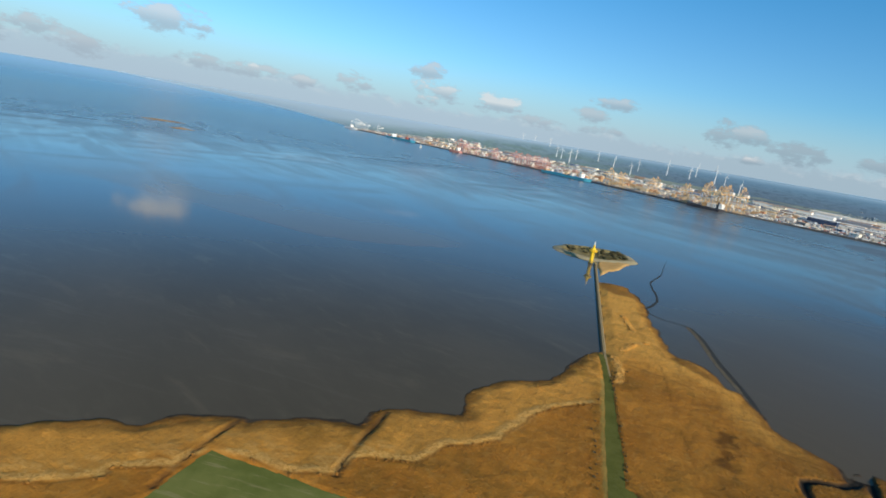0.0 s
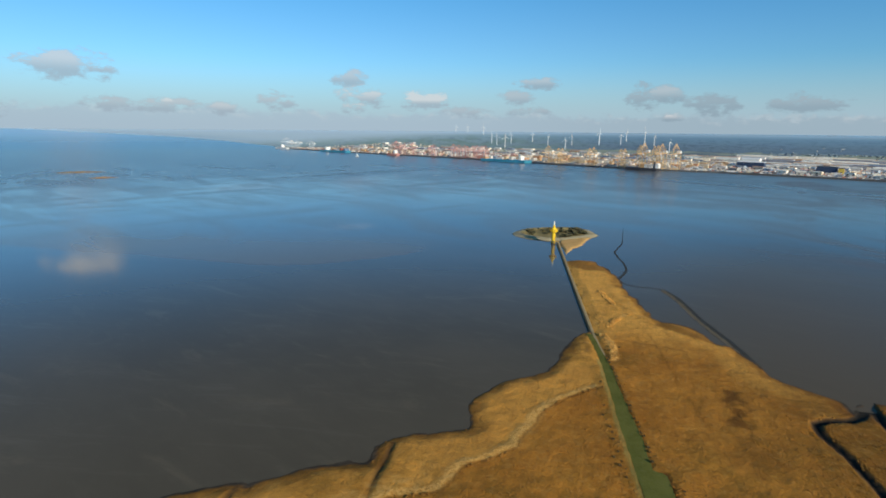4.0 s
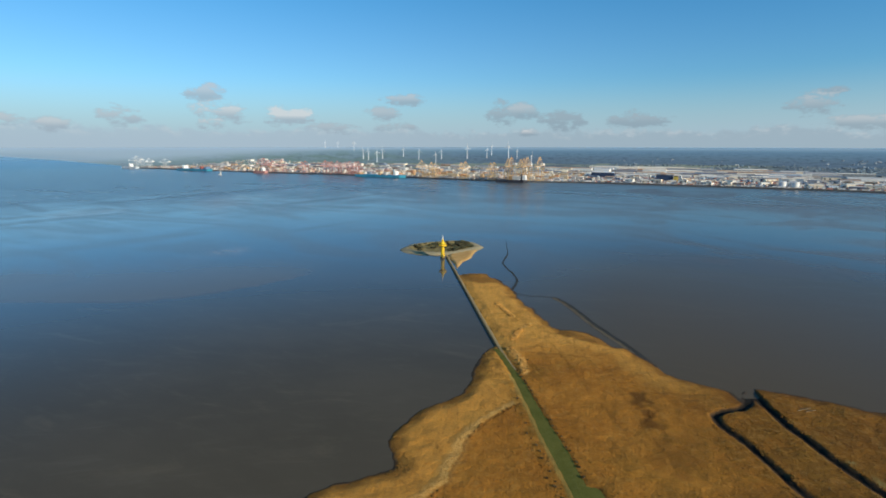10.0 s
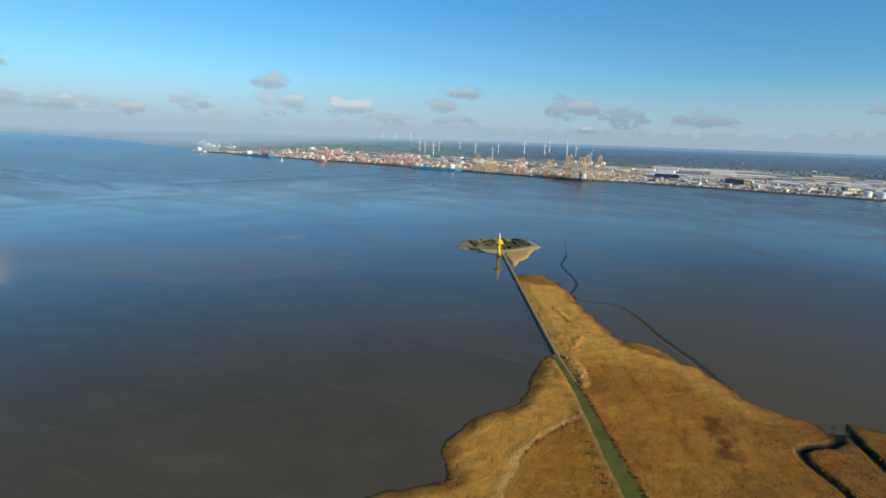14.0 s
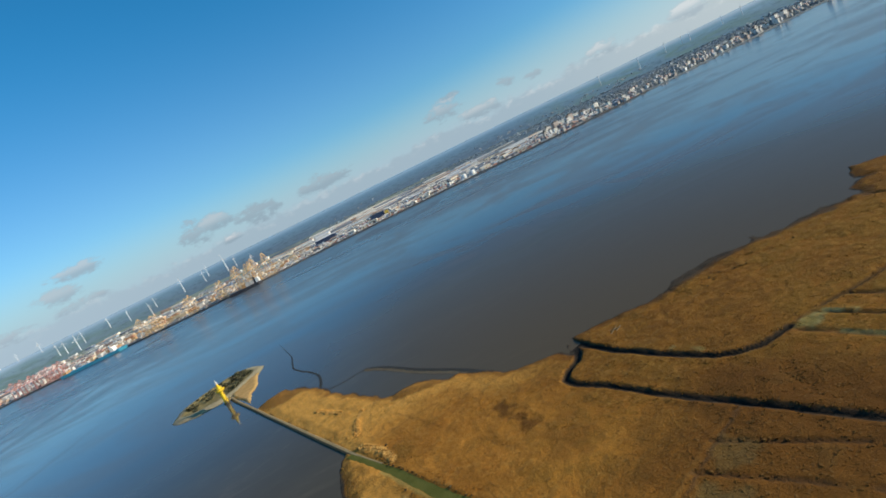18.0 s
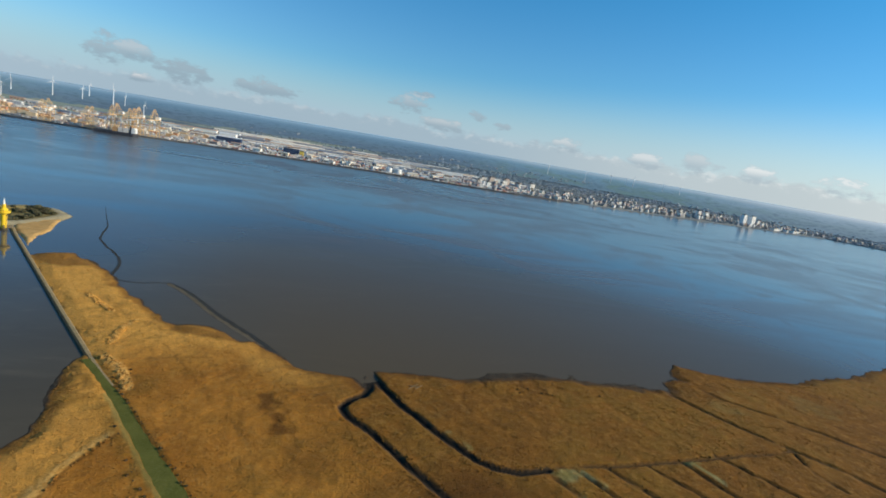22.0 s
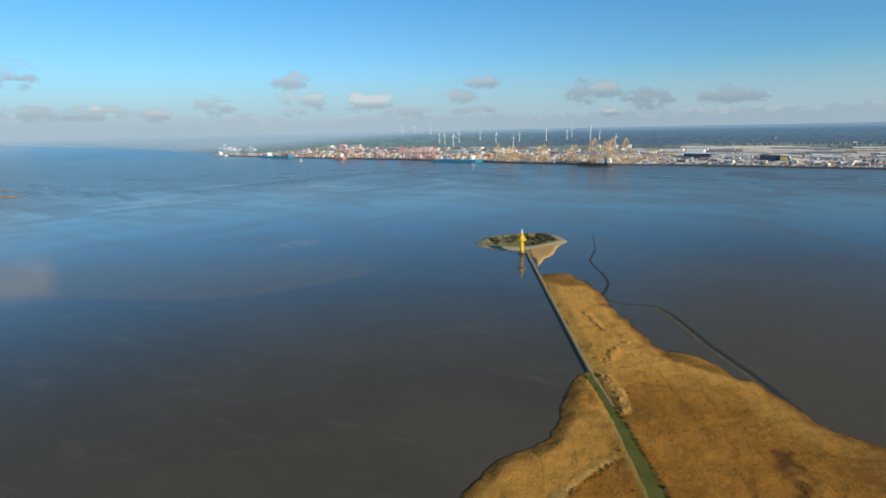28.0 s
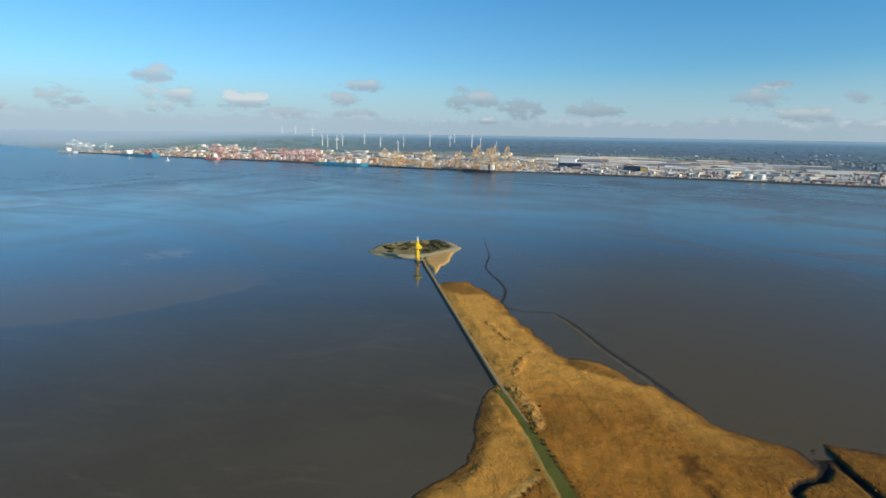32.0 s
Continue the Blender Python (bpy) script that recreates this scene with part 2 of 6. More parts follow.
def build_reed(n, s, tuft=False):
    p = place(n)
    big, mid, fine = n.noise(p, 0.018, 5, 0.6), n.noise(p, 0.11, 5, 0.62), n.noise(p, 0.9, 5, 0.75)
    rows = n.noise(n.stretch(p, (0.7, 0.05, 1), 8), 1.0, 4, 0.65)
    c = n.mix(n.ramp(big, 0.35, 0.65), (0.335, 0.147, 0.025), (0.470, 0.220, 0.040))
    c = n.mix(n.attr("gold"), c, (0.76, 0.420, 0.104))
    c = n.mix(n.math("MULTIPLY", n.attr("rust"), 0.85), c, n.mix(n.ramp(mid, 0.3, 0.7), (0.215, 0.101, 0.019), (0.145, 0.067, 0.0125)))
    c = n.mix(n.math("MULTIPLY", n.attr("moss"), n.ramp(mid, 0.35, 0.6)), c, (0.258, 0.142, 0.026))
    c = n.mix(1.0, c, (1.05, 0.965, 0.78), "MULTIPLY")
    c = n.mix(n.attr("pale"), c, n.mix(n.ramp(fine, 0.38, 0.62), (0.46, 0.235, 0.055), (0.86, 0.51, 0.150)))
    c = n.mix(n.attr("green"), c, n.mix(n.ramp(big, 0.4, 0.6), (0.165, 0.245, 0.085), (0.235, 0.325, 0.125)))
    c = n.mix(n.attr("algae"), c, n.mix(n.ramp(mid, 0.35, 0.65), (0.240, 0.200, 0.062), (0.350, 0.310, 0.125)))
    c = n.mix(n.ramp(mid, 0.35, 0.75, 0.0, 0.45), c, n.mix(0.45, c, (0.05, 0.03, 0.012)))
    c = n.mix(n.ramp(rows, 0.45, 0.7, 0.0, 0.4), c, n.mix(0.45, c, (0.12, 0.065, 0.025)))
    c = n.mix(n.ramp(fine, 0.4, 0.7, 0.0, 0.55), c, n.mix(0.5, c, (0.09, 0.05, 0.02)))
    clump, tone = n.noise(p, 0.34, 3, 0.6), n.noise(p, 0.045, 4, 0.6, 0.6)
    c = n.mix(n.ramp(clump, 0.52, 0.66, 0.0, 0.22), c, (0.50, 0.275, 0.072))
    c = n.mix(n.ramp(clump, 0.47, 0.34, 0.0, 0.2), c, n.mix(0.5, c, (0.06, 0.032, 0.010)))
    c = n.mix(n.ramp(tone, 0.54, 0.66, 0.0, 0.3), c, n.mix(0.4, c, (0.17, 0.12, 0.022)))
    xyz = n.add("ShaderNodeSeparateXYZ")
    n.put(xyz.inputs[0], p)
    inland = n.math("MULTIPLY", n.ramp(xyz.outputs[0], 40, 120), n.ramp(xyz.outputs[1], 290, 190))
    sedge = n.noise(p, 0.03, 5, 0.62, 0.5)
    c = n.mix(n.math("MULTIPLY", inland, n.ramp(sedge, 0.38, 0.62, 0.05, 0.5)), c, n.mix(0.55, c, (0.175, 0.086, 0.016)))
    # dark brown reed patches, and the drift edge's painted shade
    c = n.mix(n.math("MULTIPLY", n.attr("burnt_and_shade"), 0.9), c, (0.115, 0.048, 0.010))
    if tuft:
        r = n.add("ShaderNodeNewGeometry").outputs["Random Per Island"]
        c = n.mix(n.ramp(r, 0.0, 1.0, 0.0, 0.6), n.mix(0.1, c, (0.55, 0.36, 0.14)), n.mix(0.25, c, (0.09, 0.046, 0.016)))
    c = n.mix(n.attr("mud"), c, n.mix(n.ramp(mid, 0.35, 0.65), (0.045, 0.035, 0.024), (0.072, 0.056, 0.039)))
    # dark creek water and the banks' shade, both put in as one colour
    c = n.mix(n.attr("wet"), c, (0.020, 0.017, 0.013))
    n.put(s.inputs["Base Color"], c)
    bump(n, s, n.math("ADD", fine, n.math("MULTIPLY", mid, 2.5)), 0.62, 0.6)


REED = material("reed", build_reed, 0.95, 0.1)


def build_isle(n, s):
    p = place(n)
    mid, fine = n.noise(p, 0.12, 5, 0.65), n.noise(p, 0.8, 4, 0.7)
    c = n.mix(n.ramp(mid, 0.35, 0.65), (0.195, 0.160, 0.070), (0.295, 0.240, 0.105))
    c = n.mix(n.ramp(n.attr("gold"), 0.4, 0.6), c, n.mix(n.ramp(mid, 0.3, 0.7), (0.48, 0.29, 0.10), (0.60, 0.38, 0.15)))
    c = n.mix(n.attr("pale"), c, n.mix(n.ramp(fine, 0.3, 0.7), (0.30, 0.26, 0.17), (0.52, 0.46, 0.32)))
    c = n.mix(n.ramp(fine, 0.5, 0.75, 0.0, 0.4), c, (0.10, 0.09, 0.05))
    n.put(s.inputs["Base Color"], n.mix(n.attr("mud"), c, (0.055, 0.05, 0.04)))
    bump(n, s, fine, 0.6, 0.5)


ISLE_SOIL = material("island_soil", build_isle, 0.95, 0.1)
REED_TUFT = material("reed_tuft", lambda n, s: build_reed(n, s, True), 0.95, 0.1)


def build_grass(n, s):
    p = place(n)
    mid, fine = n.noise(p, 0.09, 5, 0.6), n.noise(p, 1.3, 4, 0.7)
    c = n.mix(n.ramp(mid, 0.3, 0.7), (0.094, 0.103, 0.023), (0.134, 0.135, 0.033))
    c = n.mix(n.ramp(fine, 0.45, 0.75, 0.0, 0.5), c, (0.15, 0.15, 0.06))
    n.put(s.inputs["Base Color"], c)
    bump(n, s, fine, 0.6, 0.3)


GRASS = material("grass", build_grass, 0.95, 0.03)


def build_pasture(n, s):
    p = place(n)
    mid, rows = n.noise(p, 0.07, 5, 0.6), n.noise(n.stretch(p, (0.06, 0.5, 1), -12), 1.0, 4, 0.6)
    c = n.mix(n.ramp(mid, 0.35, 0.65), (0.120, 0.140, 0.034), (0.175, 0.185, 0.052))
    n.put(s.inputs["Base Color"], n.mix(n.ramp(rows, 0.56, 0.68, 0.0, 0.6), c, (0.27, 0.24, 0.11)))
    bump(n, s, mid, 0.5, 0.4)


PASTURE_GRASS = material("pasture_grass", build_pasture, 0.95, 0.03)


def build_water(n, s):
    p = place(n)
    xyz = n.add("ShaderNodeSeparateXYZ")
    n.put(xyz.inputs[0], p)
    out = n.math("ADD", n.math("MULTIPLY", xyz.outputs[0], 0.432), n.math("MULTIPLY", xyz.outputs[1], 0.902))
    silt = n.noise(n.stretch(p, (0.004, 0.009, 1), 20), 1.0, 6, 0.62, 0.4)
    fine = n.noise(n.stretch(p, (0.05, 0.16, 1), 26), 1.0, 5, 0.65)
    swirl = n.noise(n.stretch(p, (0.010, 0.028, 1), 12), 1.0, 7, 0.65, 2.2)
    lobes = n.noise(n.stretch(p, (0.0024, 0.0058, 1), 32), 1.0, 5, 0.55, 1.6)
    wisps = n.noise(n.stretch(p, (0.0036, 0.0165, 1), 30), 1.0, 5, 0.55, 2.4)
    ripple = n.noise(n.stretch(p, (0.018, 0.105, 1), -10), 1.0, 5, 0.6, 0.8)
    c = n.mix(n.ramp(silt, 0.35, 0.68), (0.078, 0.068, 0.049), (0.096, 0.083, 0.060))
    c = n.mix(n.ramp(swirl, 0.54, 0.72, 0.0, 0.4), c, (0.142, 0.120, 0.082))
    c = n.mix(n.ramp(fine, 0.5, 0.8, 0.0, 0.35), c, (0.115, 0.104, 0.075))
    c = n.mix(n.math("MULTIPLY", n.math("MULTIPLY", n.ramp(ripple, 0.53, 0.72, 0.0, 0.24), n.ramp(silt, 0.38, 0.55)), n.math("MULTIPLY", n.ramp(xyz.outputs[0], 20, -60), n.ramp(out, 300, 120))), c, (0.150, 0.136, 0.106))
    sheltered = n.math("MULTIPLY", n.math("MULTIPLY", n.ramp(xyz.outputs[0], 40, 160), n.ramp(xyz.outputs[0], 900, 500)), n.ramp(out, 760, 380, 0.0, 0.85))
    c = n.mix(sheltered, c, (0.104, 0.079, 0.046))
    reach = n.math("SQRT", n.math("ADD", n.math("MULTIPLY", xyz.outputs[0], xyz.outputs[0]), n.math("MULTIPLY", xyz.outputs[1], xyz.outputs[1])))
    # sky-reflection blue is put into the base colour from mid-river on
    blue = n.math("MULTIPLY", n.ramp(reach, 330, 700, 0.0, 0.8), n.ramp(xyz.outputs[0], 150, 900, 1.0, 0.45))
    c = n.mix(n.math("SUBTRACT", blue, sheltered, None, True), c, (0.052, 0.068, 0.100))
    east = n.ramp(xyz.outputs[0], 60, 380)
    # the far eastern water's bright sky reflection is put in as colour
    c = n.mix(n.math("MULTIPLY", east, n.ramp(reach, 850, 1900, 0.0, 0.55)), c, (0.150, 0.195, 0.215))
    shoal = n.math("MULTIPLY", n.ramp(lobes, 0.42, 0.62), n.math("MULTIPLY", n.ramp(reach, 430, 620), n.ramp(reach, 2100, 1200, 0.15, 1.0)))
    pool = n.noise(p, 0.0058, 6, 0.6, 0.8)
    shoal = n.math("MAXIMUM", shoal, n.math("MULTIPLY", east, n.math("MULTIPLY", n.ramp(pool, 0.50, 0.62), n.math("MULTIPLY", n.ramp(reach, 430, 700), n.ramp(reach, 2300, 1500)))))
    # a brown shoal west of the causeway, clear-edged towards the land and fading out riverward
    rim = n.math("POWER", n.math("MULTIPLY", n.math("MAXIMUM", n.math("ADD", xyz.outputs[0], 262.0), 0.0), 1 / 141), 2.0)
    rim = n.math("SUBTRACT", n.math("SUBTRACT", xyz.outputs[1], 389.0), n.math("MULTIPLY", rim, 97.0))
    lobe = n.ramp(n.math("ADD", rim, n.math("MULTIPLY", n.math("SUBTRACT", swirl, 0.5), 22.0)), -4.0, 10.0)
    lobe = n.math("MULTIPLY", lobe, n.ramp(n.math("ADD", xyz.outputs[1], n.math("MULTIPLY", n.math("SUBTRACT", lobes, 0.5), 240.0)), 610.0, 450.0))
    lobe = n.math("MULTIPLY", lobe, n.math("MULTIPLY", n.ramp(xyz.outputs[0], -96.0, -135.0), n.ramp(xyz.outputs[0], -760.0, -520.0)))
    shoal = n.math("MAXIMUM", shoal, n.math("MULTIPLY", lobe, 0.72))
    stream = n.noise(n.stretch(p, (0.0022, 0.0120, 1), -57), 1.0, 3, 0.5, 1.2)
    west = n.math("MULTIPLY", n.ramp(xyz.outputs[0], -40, -180), n.math("MULTIPLY", n.ramp(reach, 560, 760), n.ramp(reach, 1900, 1300)))
    shoal = n.math("MAXIMUM", shoal, n.math("MULTIPLY", west, n.ramp(stream, 0.53, 0.64)))
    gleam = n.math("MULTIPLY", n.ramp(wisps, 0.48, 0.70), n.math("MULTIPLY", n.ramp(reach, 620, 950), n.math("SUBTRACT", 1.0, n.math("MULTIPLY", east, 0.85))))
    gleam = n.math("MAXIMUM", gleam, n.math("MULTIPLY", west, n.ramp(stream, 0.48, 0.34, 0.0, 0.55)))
    # three soft pinkish-tan spots tinted into the water
    sand_tone = None
    for cx, cy, rx, ry in ((-455, 1130, 75, 130), (-248, 581, 34, 46), (-620, 930, 60, 70)):
        far = n.math("ADD", n.math("POWER", n.math("MULTIPLY", n.math("SUBTRACT", xyz.outputs[0], cx), 1 / rx), 2.0), n.math("POWER", n.math("MULTIPLY", n.math("SUBTRACT", xyz.outputs[1], cy), 1 / ry), 2.0))
        far = n.ramp(n.math("ADD", far, n.math("MULTIPLY", n.math("SUBTRACT", n.math("ADD", swirl, stream), 1.0), 4.0)), 1.1, 0.0)
        sand_tone = far if sand_tone is None else n.math("MAXIMUM", sand_tone, far)
    c = n.mix(n.math("MULTIPLY", shoal, 0.8, None, True), c, n.mix(n.ramp(xyz.outputs[0], 100, 600), n.mix(lobe, (0.096, 0.093, 0.096), (0.158, 0.143, 0.126)), (0.122, 0.106, 0.104)))
    # the streaks' pale sheen is put into the base colour as well
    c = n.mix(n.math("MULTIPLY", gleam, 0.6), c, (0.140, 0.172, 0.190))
    c = n.mix(n.math("MULTIPLY", sand_tone, 0.7), c, (0.205, 0.170, 0.148))
    # paler with distance: horizon haze is put into the base colour
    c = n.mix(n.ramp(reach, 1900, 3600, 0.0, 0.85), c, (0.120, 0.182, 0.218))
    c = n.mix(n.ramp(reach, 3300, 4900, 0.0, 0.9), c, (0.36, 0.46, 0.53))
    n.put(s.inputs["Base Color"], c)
    s.inputs["IOR"].default_value = 1.33
    shore = n.math("ADD", n.ramp(xyz.outputs[0], 0, 260, 0.0, 330.0), n.ramp(xyz.outputs[0], 320, 800, 0.0, -330.0))
    shine = n.ramp(n.math("SUBTRACT", reach, shore), 230, 640, 0.09, n.ramp(xyz.outputs[0], 500, 1300, 0.5, 0.62))
    n.put(s.inputs["Specular IOR Level"], n.math("MULTIPLY", shine, n.math("ADD", n.math("SUBTRACT", 1.0, n.math("MULTIPLY", shoal, n.math("ADD", 0.42, n.math("MULTIPLY", n.math("MAXIMUM", east, lobe), 0.33)))), n.math("MULTIPLY", gleam, 0.12))))
    calm = n.math("SUBTRACT", n.ramp(reach, 480, 1600, 0.065, n.ramp(xyz.outputs[0], -150, 250, 0.255, 0.285)), n.ramp(reach, 2700, 3700, 0.0, 0.02))
    calm = n.math("ADD", calm, n.math("SUBTRACT", n.math("MULTIPLY", shoal, 0.05), n.math("MULTIPLY", gleam, n.ramp(reach, 900, 2400, 0.05, 0.02))))
    n.put(s.inputs["Roughness"], n.math("MAXIMUM", 0.05, n.math("MULTIPLY", calm, n.ramp(xyz.outputs[0], 600, 1500, 1.0, 0.68))))


WATER = material("water", build_water, 0.12, 0.5)


def build_bed(n, s):
    p = place(n)
    n.put(s.inputs["Base Color"], n.mix(n.noise(p, 0.02, 5), (0.06, 0.05, 0.04), (0.09, 0.075, 0.06)))


BED = material("river_bed", build_bed, 0.7, 0.4)


def build_far(n, s):
    p = place(n)
    big, mid, fine = n.noise(p, 0.0022, 5, 0.6), n.noise(p, 0.011, 5, 0.65), n.noise(p, 0.05, 4, 0.6)
    # woods and fields are paled and blued to carry the distance haze
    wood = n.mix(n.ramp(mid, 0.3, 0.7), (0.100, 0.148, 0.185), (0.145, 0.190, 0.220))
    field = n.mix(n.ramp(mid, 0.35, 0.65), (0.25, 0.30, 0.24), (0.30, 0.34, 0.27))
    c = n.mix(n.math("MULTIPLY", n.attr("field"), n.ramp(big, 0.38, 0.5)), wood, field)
    town = n.mix(n.ramp(fine, 0.35, 0.65), (0.18, 0.205, 0.215), (0.25, 0.265, 0.265))
    c = n.mix(n.attr("town"), c, town)
    quay = n.mix(n.ramp(fine, 0.3, 0.7), (0.26, 0.235, 0.21), (0.44, 0.40, 0.35))
    c = n.mix(n.attr("quay"), c, quay)
    n.put(s.inputs["Base Color"], c)


FAR = material("far_land", build_far, 0.95, 0.1)


# Distance haze is put into this colour: paler and bluer towards the skyline.
def build_distance(n, s):
    az, rise = n.math("MULTIPLY", n.attr("turn"), 12.0), n.attr("rise")
    v = n.add("ShaderNodeCombineXYZ")
    n.put(v.inputs[0], n.math("MULTIPLY", n.attr("turn"), 30.0)), n.put(v.inputs[1], n.math("MULTIPLY", rise, 26.0))
    band, fleck = n.noise(v.outputs[0], 0.55, 9, 0.72, 0.4), n.noise(v.outputs[0], 2.6, 9, 0.75)
    patch = n.noise(v.outputs[0], 0.16, 4, 0.6)

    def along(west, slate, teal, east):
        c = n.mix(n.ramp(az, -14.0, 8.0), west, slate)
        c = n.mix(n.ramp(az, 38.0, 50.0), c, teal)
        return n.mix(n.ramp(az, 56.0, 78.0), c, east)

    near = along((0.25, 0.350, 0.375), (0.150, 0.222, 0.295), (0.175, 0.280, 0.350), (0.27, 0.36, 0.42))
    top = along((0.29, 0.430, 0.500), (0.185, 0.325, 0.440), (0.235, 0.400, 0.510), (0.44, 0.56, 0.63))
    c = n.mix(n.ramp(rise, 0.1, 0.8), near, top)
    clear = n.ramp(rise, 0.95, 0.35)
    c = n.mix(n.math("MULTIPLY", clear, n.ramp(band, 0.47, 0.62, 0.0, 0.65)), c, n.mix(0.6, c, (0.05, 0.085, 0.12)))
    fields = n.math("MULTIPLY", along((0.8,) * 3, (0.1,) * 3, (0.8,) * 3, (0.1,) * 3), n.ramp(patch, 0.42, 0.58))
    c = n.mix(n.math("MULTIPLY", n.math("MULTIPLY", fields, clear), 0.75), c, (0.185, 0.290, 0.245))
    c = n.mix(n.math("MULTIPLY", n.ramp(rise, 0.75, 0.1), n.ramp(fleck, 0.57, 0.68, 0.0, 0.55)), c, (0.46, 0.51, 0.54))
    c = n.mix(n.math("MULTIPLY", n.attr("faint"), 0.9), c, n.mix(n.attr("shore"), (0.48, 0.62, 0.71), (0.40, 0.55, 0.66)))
    # the top fades to the sky's haze colour
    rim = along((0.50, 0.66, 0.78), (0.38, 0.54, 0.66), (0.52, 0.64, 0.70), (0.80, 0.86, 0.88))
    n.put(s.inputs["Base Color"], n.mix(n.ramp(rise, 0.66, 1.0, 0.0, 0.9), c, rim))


DISTANCE = material("distance", build_distance, 1.0, 0.0)

STONE = speckled("stone", (0.050, 0.041, 0.019), (0.095, 0.080, 0.040), 0.8)
PATH_STONE = speckled("path_stone", (0.25, 0.190, 0.100), (0.37, 0.285, 0.155), 0.5, spec=0.05)
YELLOW = speckled("yellow_paint", (0.78, 0.50, 0.02), (0.86, 0.60, 0.04), 0.4, 0.45)
WHITE = speckled("white_paint", (0.70, 0.70, 0.68), (0.82, 0.82, 0.80), 0.3, 0.5)
GREY_WHITE = speckled("grey_white_paint", (0.60, 0.64, 0.67), (0.70, 0.73, 0.75), 0.3, 0.5)
DARK_METAL = speckled("dark_metal", (0.05, 0.05, 0.05), (0.10, 0.10, 0.10), 0.8, 0.5)
GLAZING = speckled("window_glass", (0.24, 0.27, 0.29), (0.33, 0.36, 0.38), 0.2, 0.15, spec=0.5)
# crane steels are paled and desaturated to take in the distance haze
RED_STEEL = speckled("red_steel", (0.48, 0.21, 0.19), (0.58, 0.29, 0.26), 0.05, 0.6)
ORANGE_STEEL = speckled("orange_steel", (0.64, 0.43, 0.22), (0.76, 0.53, 0.30), 0.05, 0.6)
BLUE_HULL = speckled("blue_hull", (0.045, 0.30, 0.46), (0.07, 0.38, 0.55), 0.03, 0.5)
DARK_HULL = speckled("dark_hull", (0.035, 0.04, 0.055), (0.07, 0.07, 0.08), 0.05, 0.5)
TWIGS = many("twigs", [(0.10, 0.066, 0.030), (0.13, 0.086, 0.038), (0.19, 0.125, 0.055), (0.11, 0.082, 0.034)], 0.95)
SCRUB = many("scrub", [(0.085, 0.090, 0.045), (0.12, 0.115, 0.060), (0.15, 0.125, 0.070), (0.07, 0.075, 0.042)], 0.95)
BARK = speckled("bark", (0.05, 0.04, 0.03), (0.11, 0.09, 0.07), 2.0)


# ---------------------------------------------------------------- mesh helpers
class Shape:
    """Collects faces for one mesh."""

    def __init__(self):
        self.v, self.f = [], []

    def solid(self, verts, faces):
        k = len(self.v)
        self.v += [tuple(v) for v in verts]
        self.f += [tuple(i + k for i in f) for f in faces]
        return self

    def box(self, x0, y0, z0, x1, y1, z1, top=1.0):
        cx, cy, hx, hy = (x0 + x1) / 2, (y0 + y1) / 2, (x1 - x0) / 2, (y1 - y0) / 2
        v = [(cx + a * hx * k, cy + b * hy * k, z) for z, k in ((z0, 1), (z1, top)) for a, b in ((-1, -1), (1, -1), (1, 1), (-1, 1))]
        return self.solid(v, [(3, 2, 1, 0), (4, 5, 6, 7), (0, 1, 5, 4), (1, 2, 6, 5), (2, 3, 7, 6), (3, 0, 4, 7)])

    def bar(self, p, q, w, h=None):
        p, q = Vector(p), Vector(q)
        d = (q - p).normalized()
        a = d.cross(Vector((0, 0, 1)) if abs(d.z) < 0.95 else Vector((0, 1, 0))).normalized()
        b = a.cross(d)
        h = h or w
        v = [e + a * (i * w / 2) + b * (j * h / 2) for e in (p, q) for i, j in ((-1, -1), (1, -1), (1, 1), (-1, 1))]
        return self.solid(v, [(3, 2, 1, 0), (4, 5, 6, 7), (0, 1, 5, 4), (1, 2, 6, 5), (2, 3, 7, 6), (3, 0, 4, 7)])

    def lathe(self, rings, n=16, at=(0, 0)):
        """rings: radius, height, from the foot up."""
        v = [(at[0] + r * math.cos(6.28319 * i / n), at[1] + r * math.sin(6.28319 * i / n), z) for r, z in rings for i in range(n)]
        f = [(k * n + i, k * n + (i + 1) % n, (k + 1) * n + (i + 1) % n, (k + 1) * n + i) for k in range(len(rings) - 1) for i in range(n)]
        f += [tuple(range(n - 1, -1, -1)), tuple(range((len(rings) - 1) * n, len(rings) * n))]
        return self.solid(v, f)

    def gable(self, x0, y0, z0, x1, y1, z1, over=0.3):
        """A ridged roof, the ridge along x."""
        ym = (y0 + y1) / 2
        y0, y1, x0, x1 = y0 - over, y1 + over, x0 - over, x1 + over
        v = [(x0, y0, z0), (x1, y0, z0), (x1, y1, z0), (x0, y1, z0), (x0, ym, z1), (x1, ym, z1)]
        return self.solid(v, [(0, 1, 5, 4), (2, 3, 4, 5), (0, 4, 3), (1, 2, 5), (3, 2, 1, 0)])

    def mesh(self, name, mat, smooth=False):
        me = bpy.data.meshes.new(name)
        me.from_pydata(self.v, [], self.f)
        me.materials.append(mat)
        if smooth:
            me.polygons.foreach_set("use_smooth", [True] * len(me.polygons))
        return me


def part(name, shape, mat, parent=None, label="", smooth=False):
    ob = new(name, shape.mesh(name, mat, smooth))
    ob.parent = parent
    return tagged(ob, label)


def thing(name, label, category, group=""):
    return tagged(new(name), label, category, group)


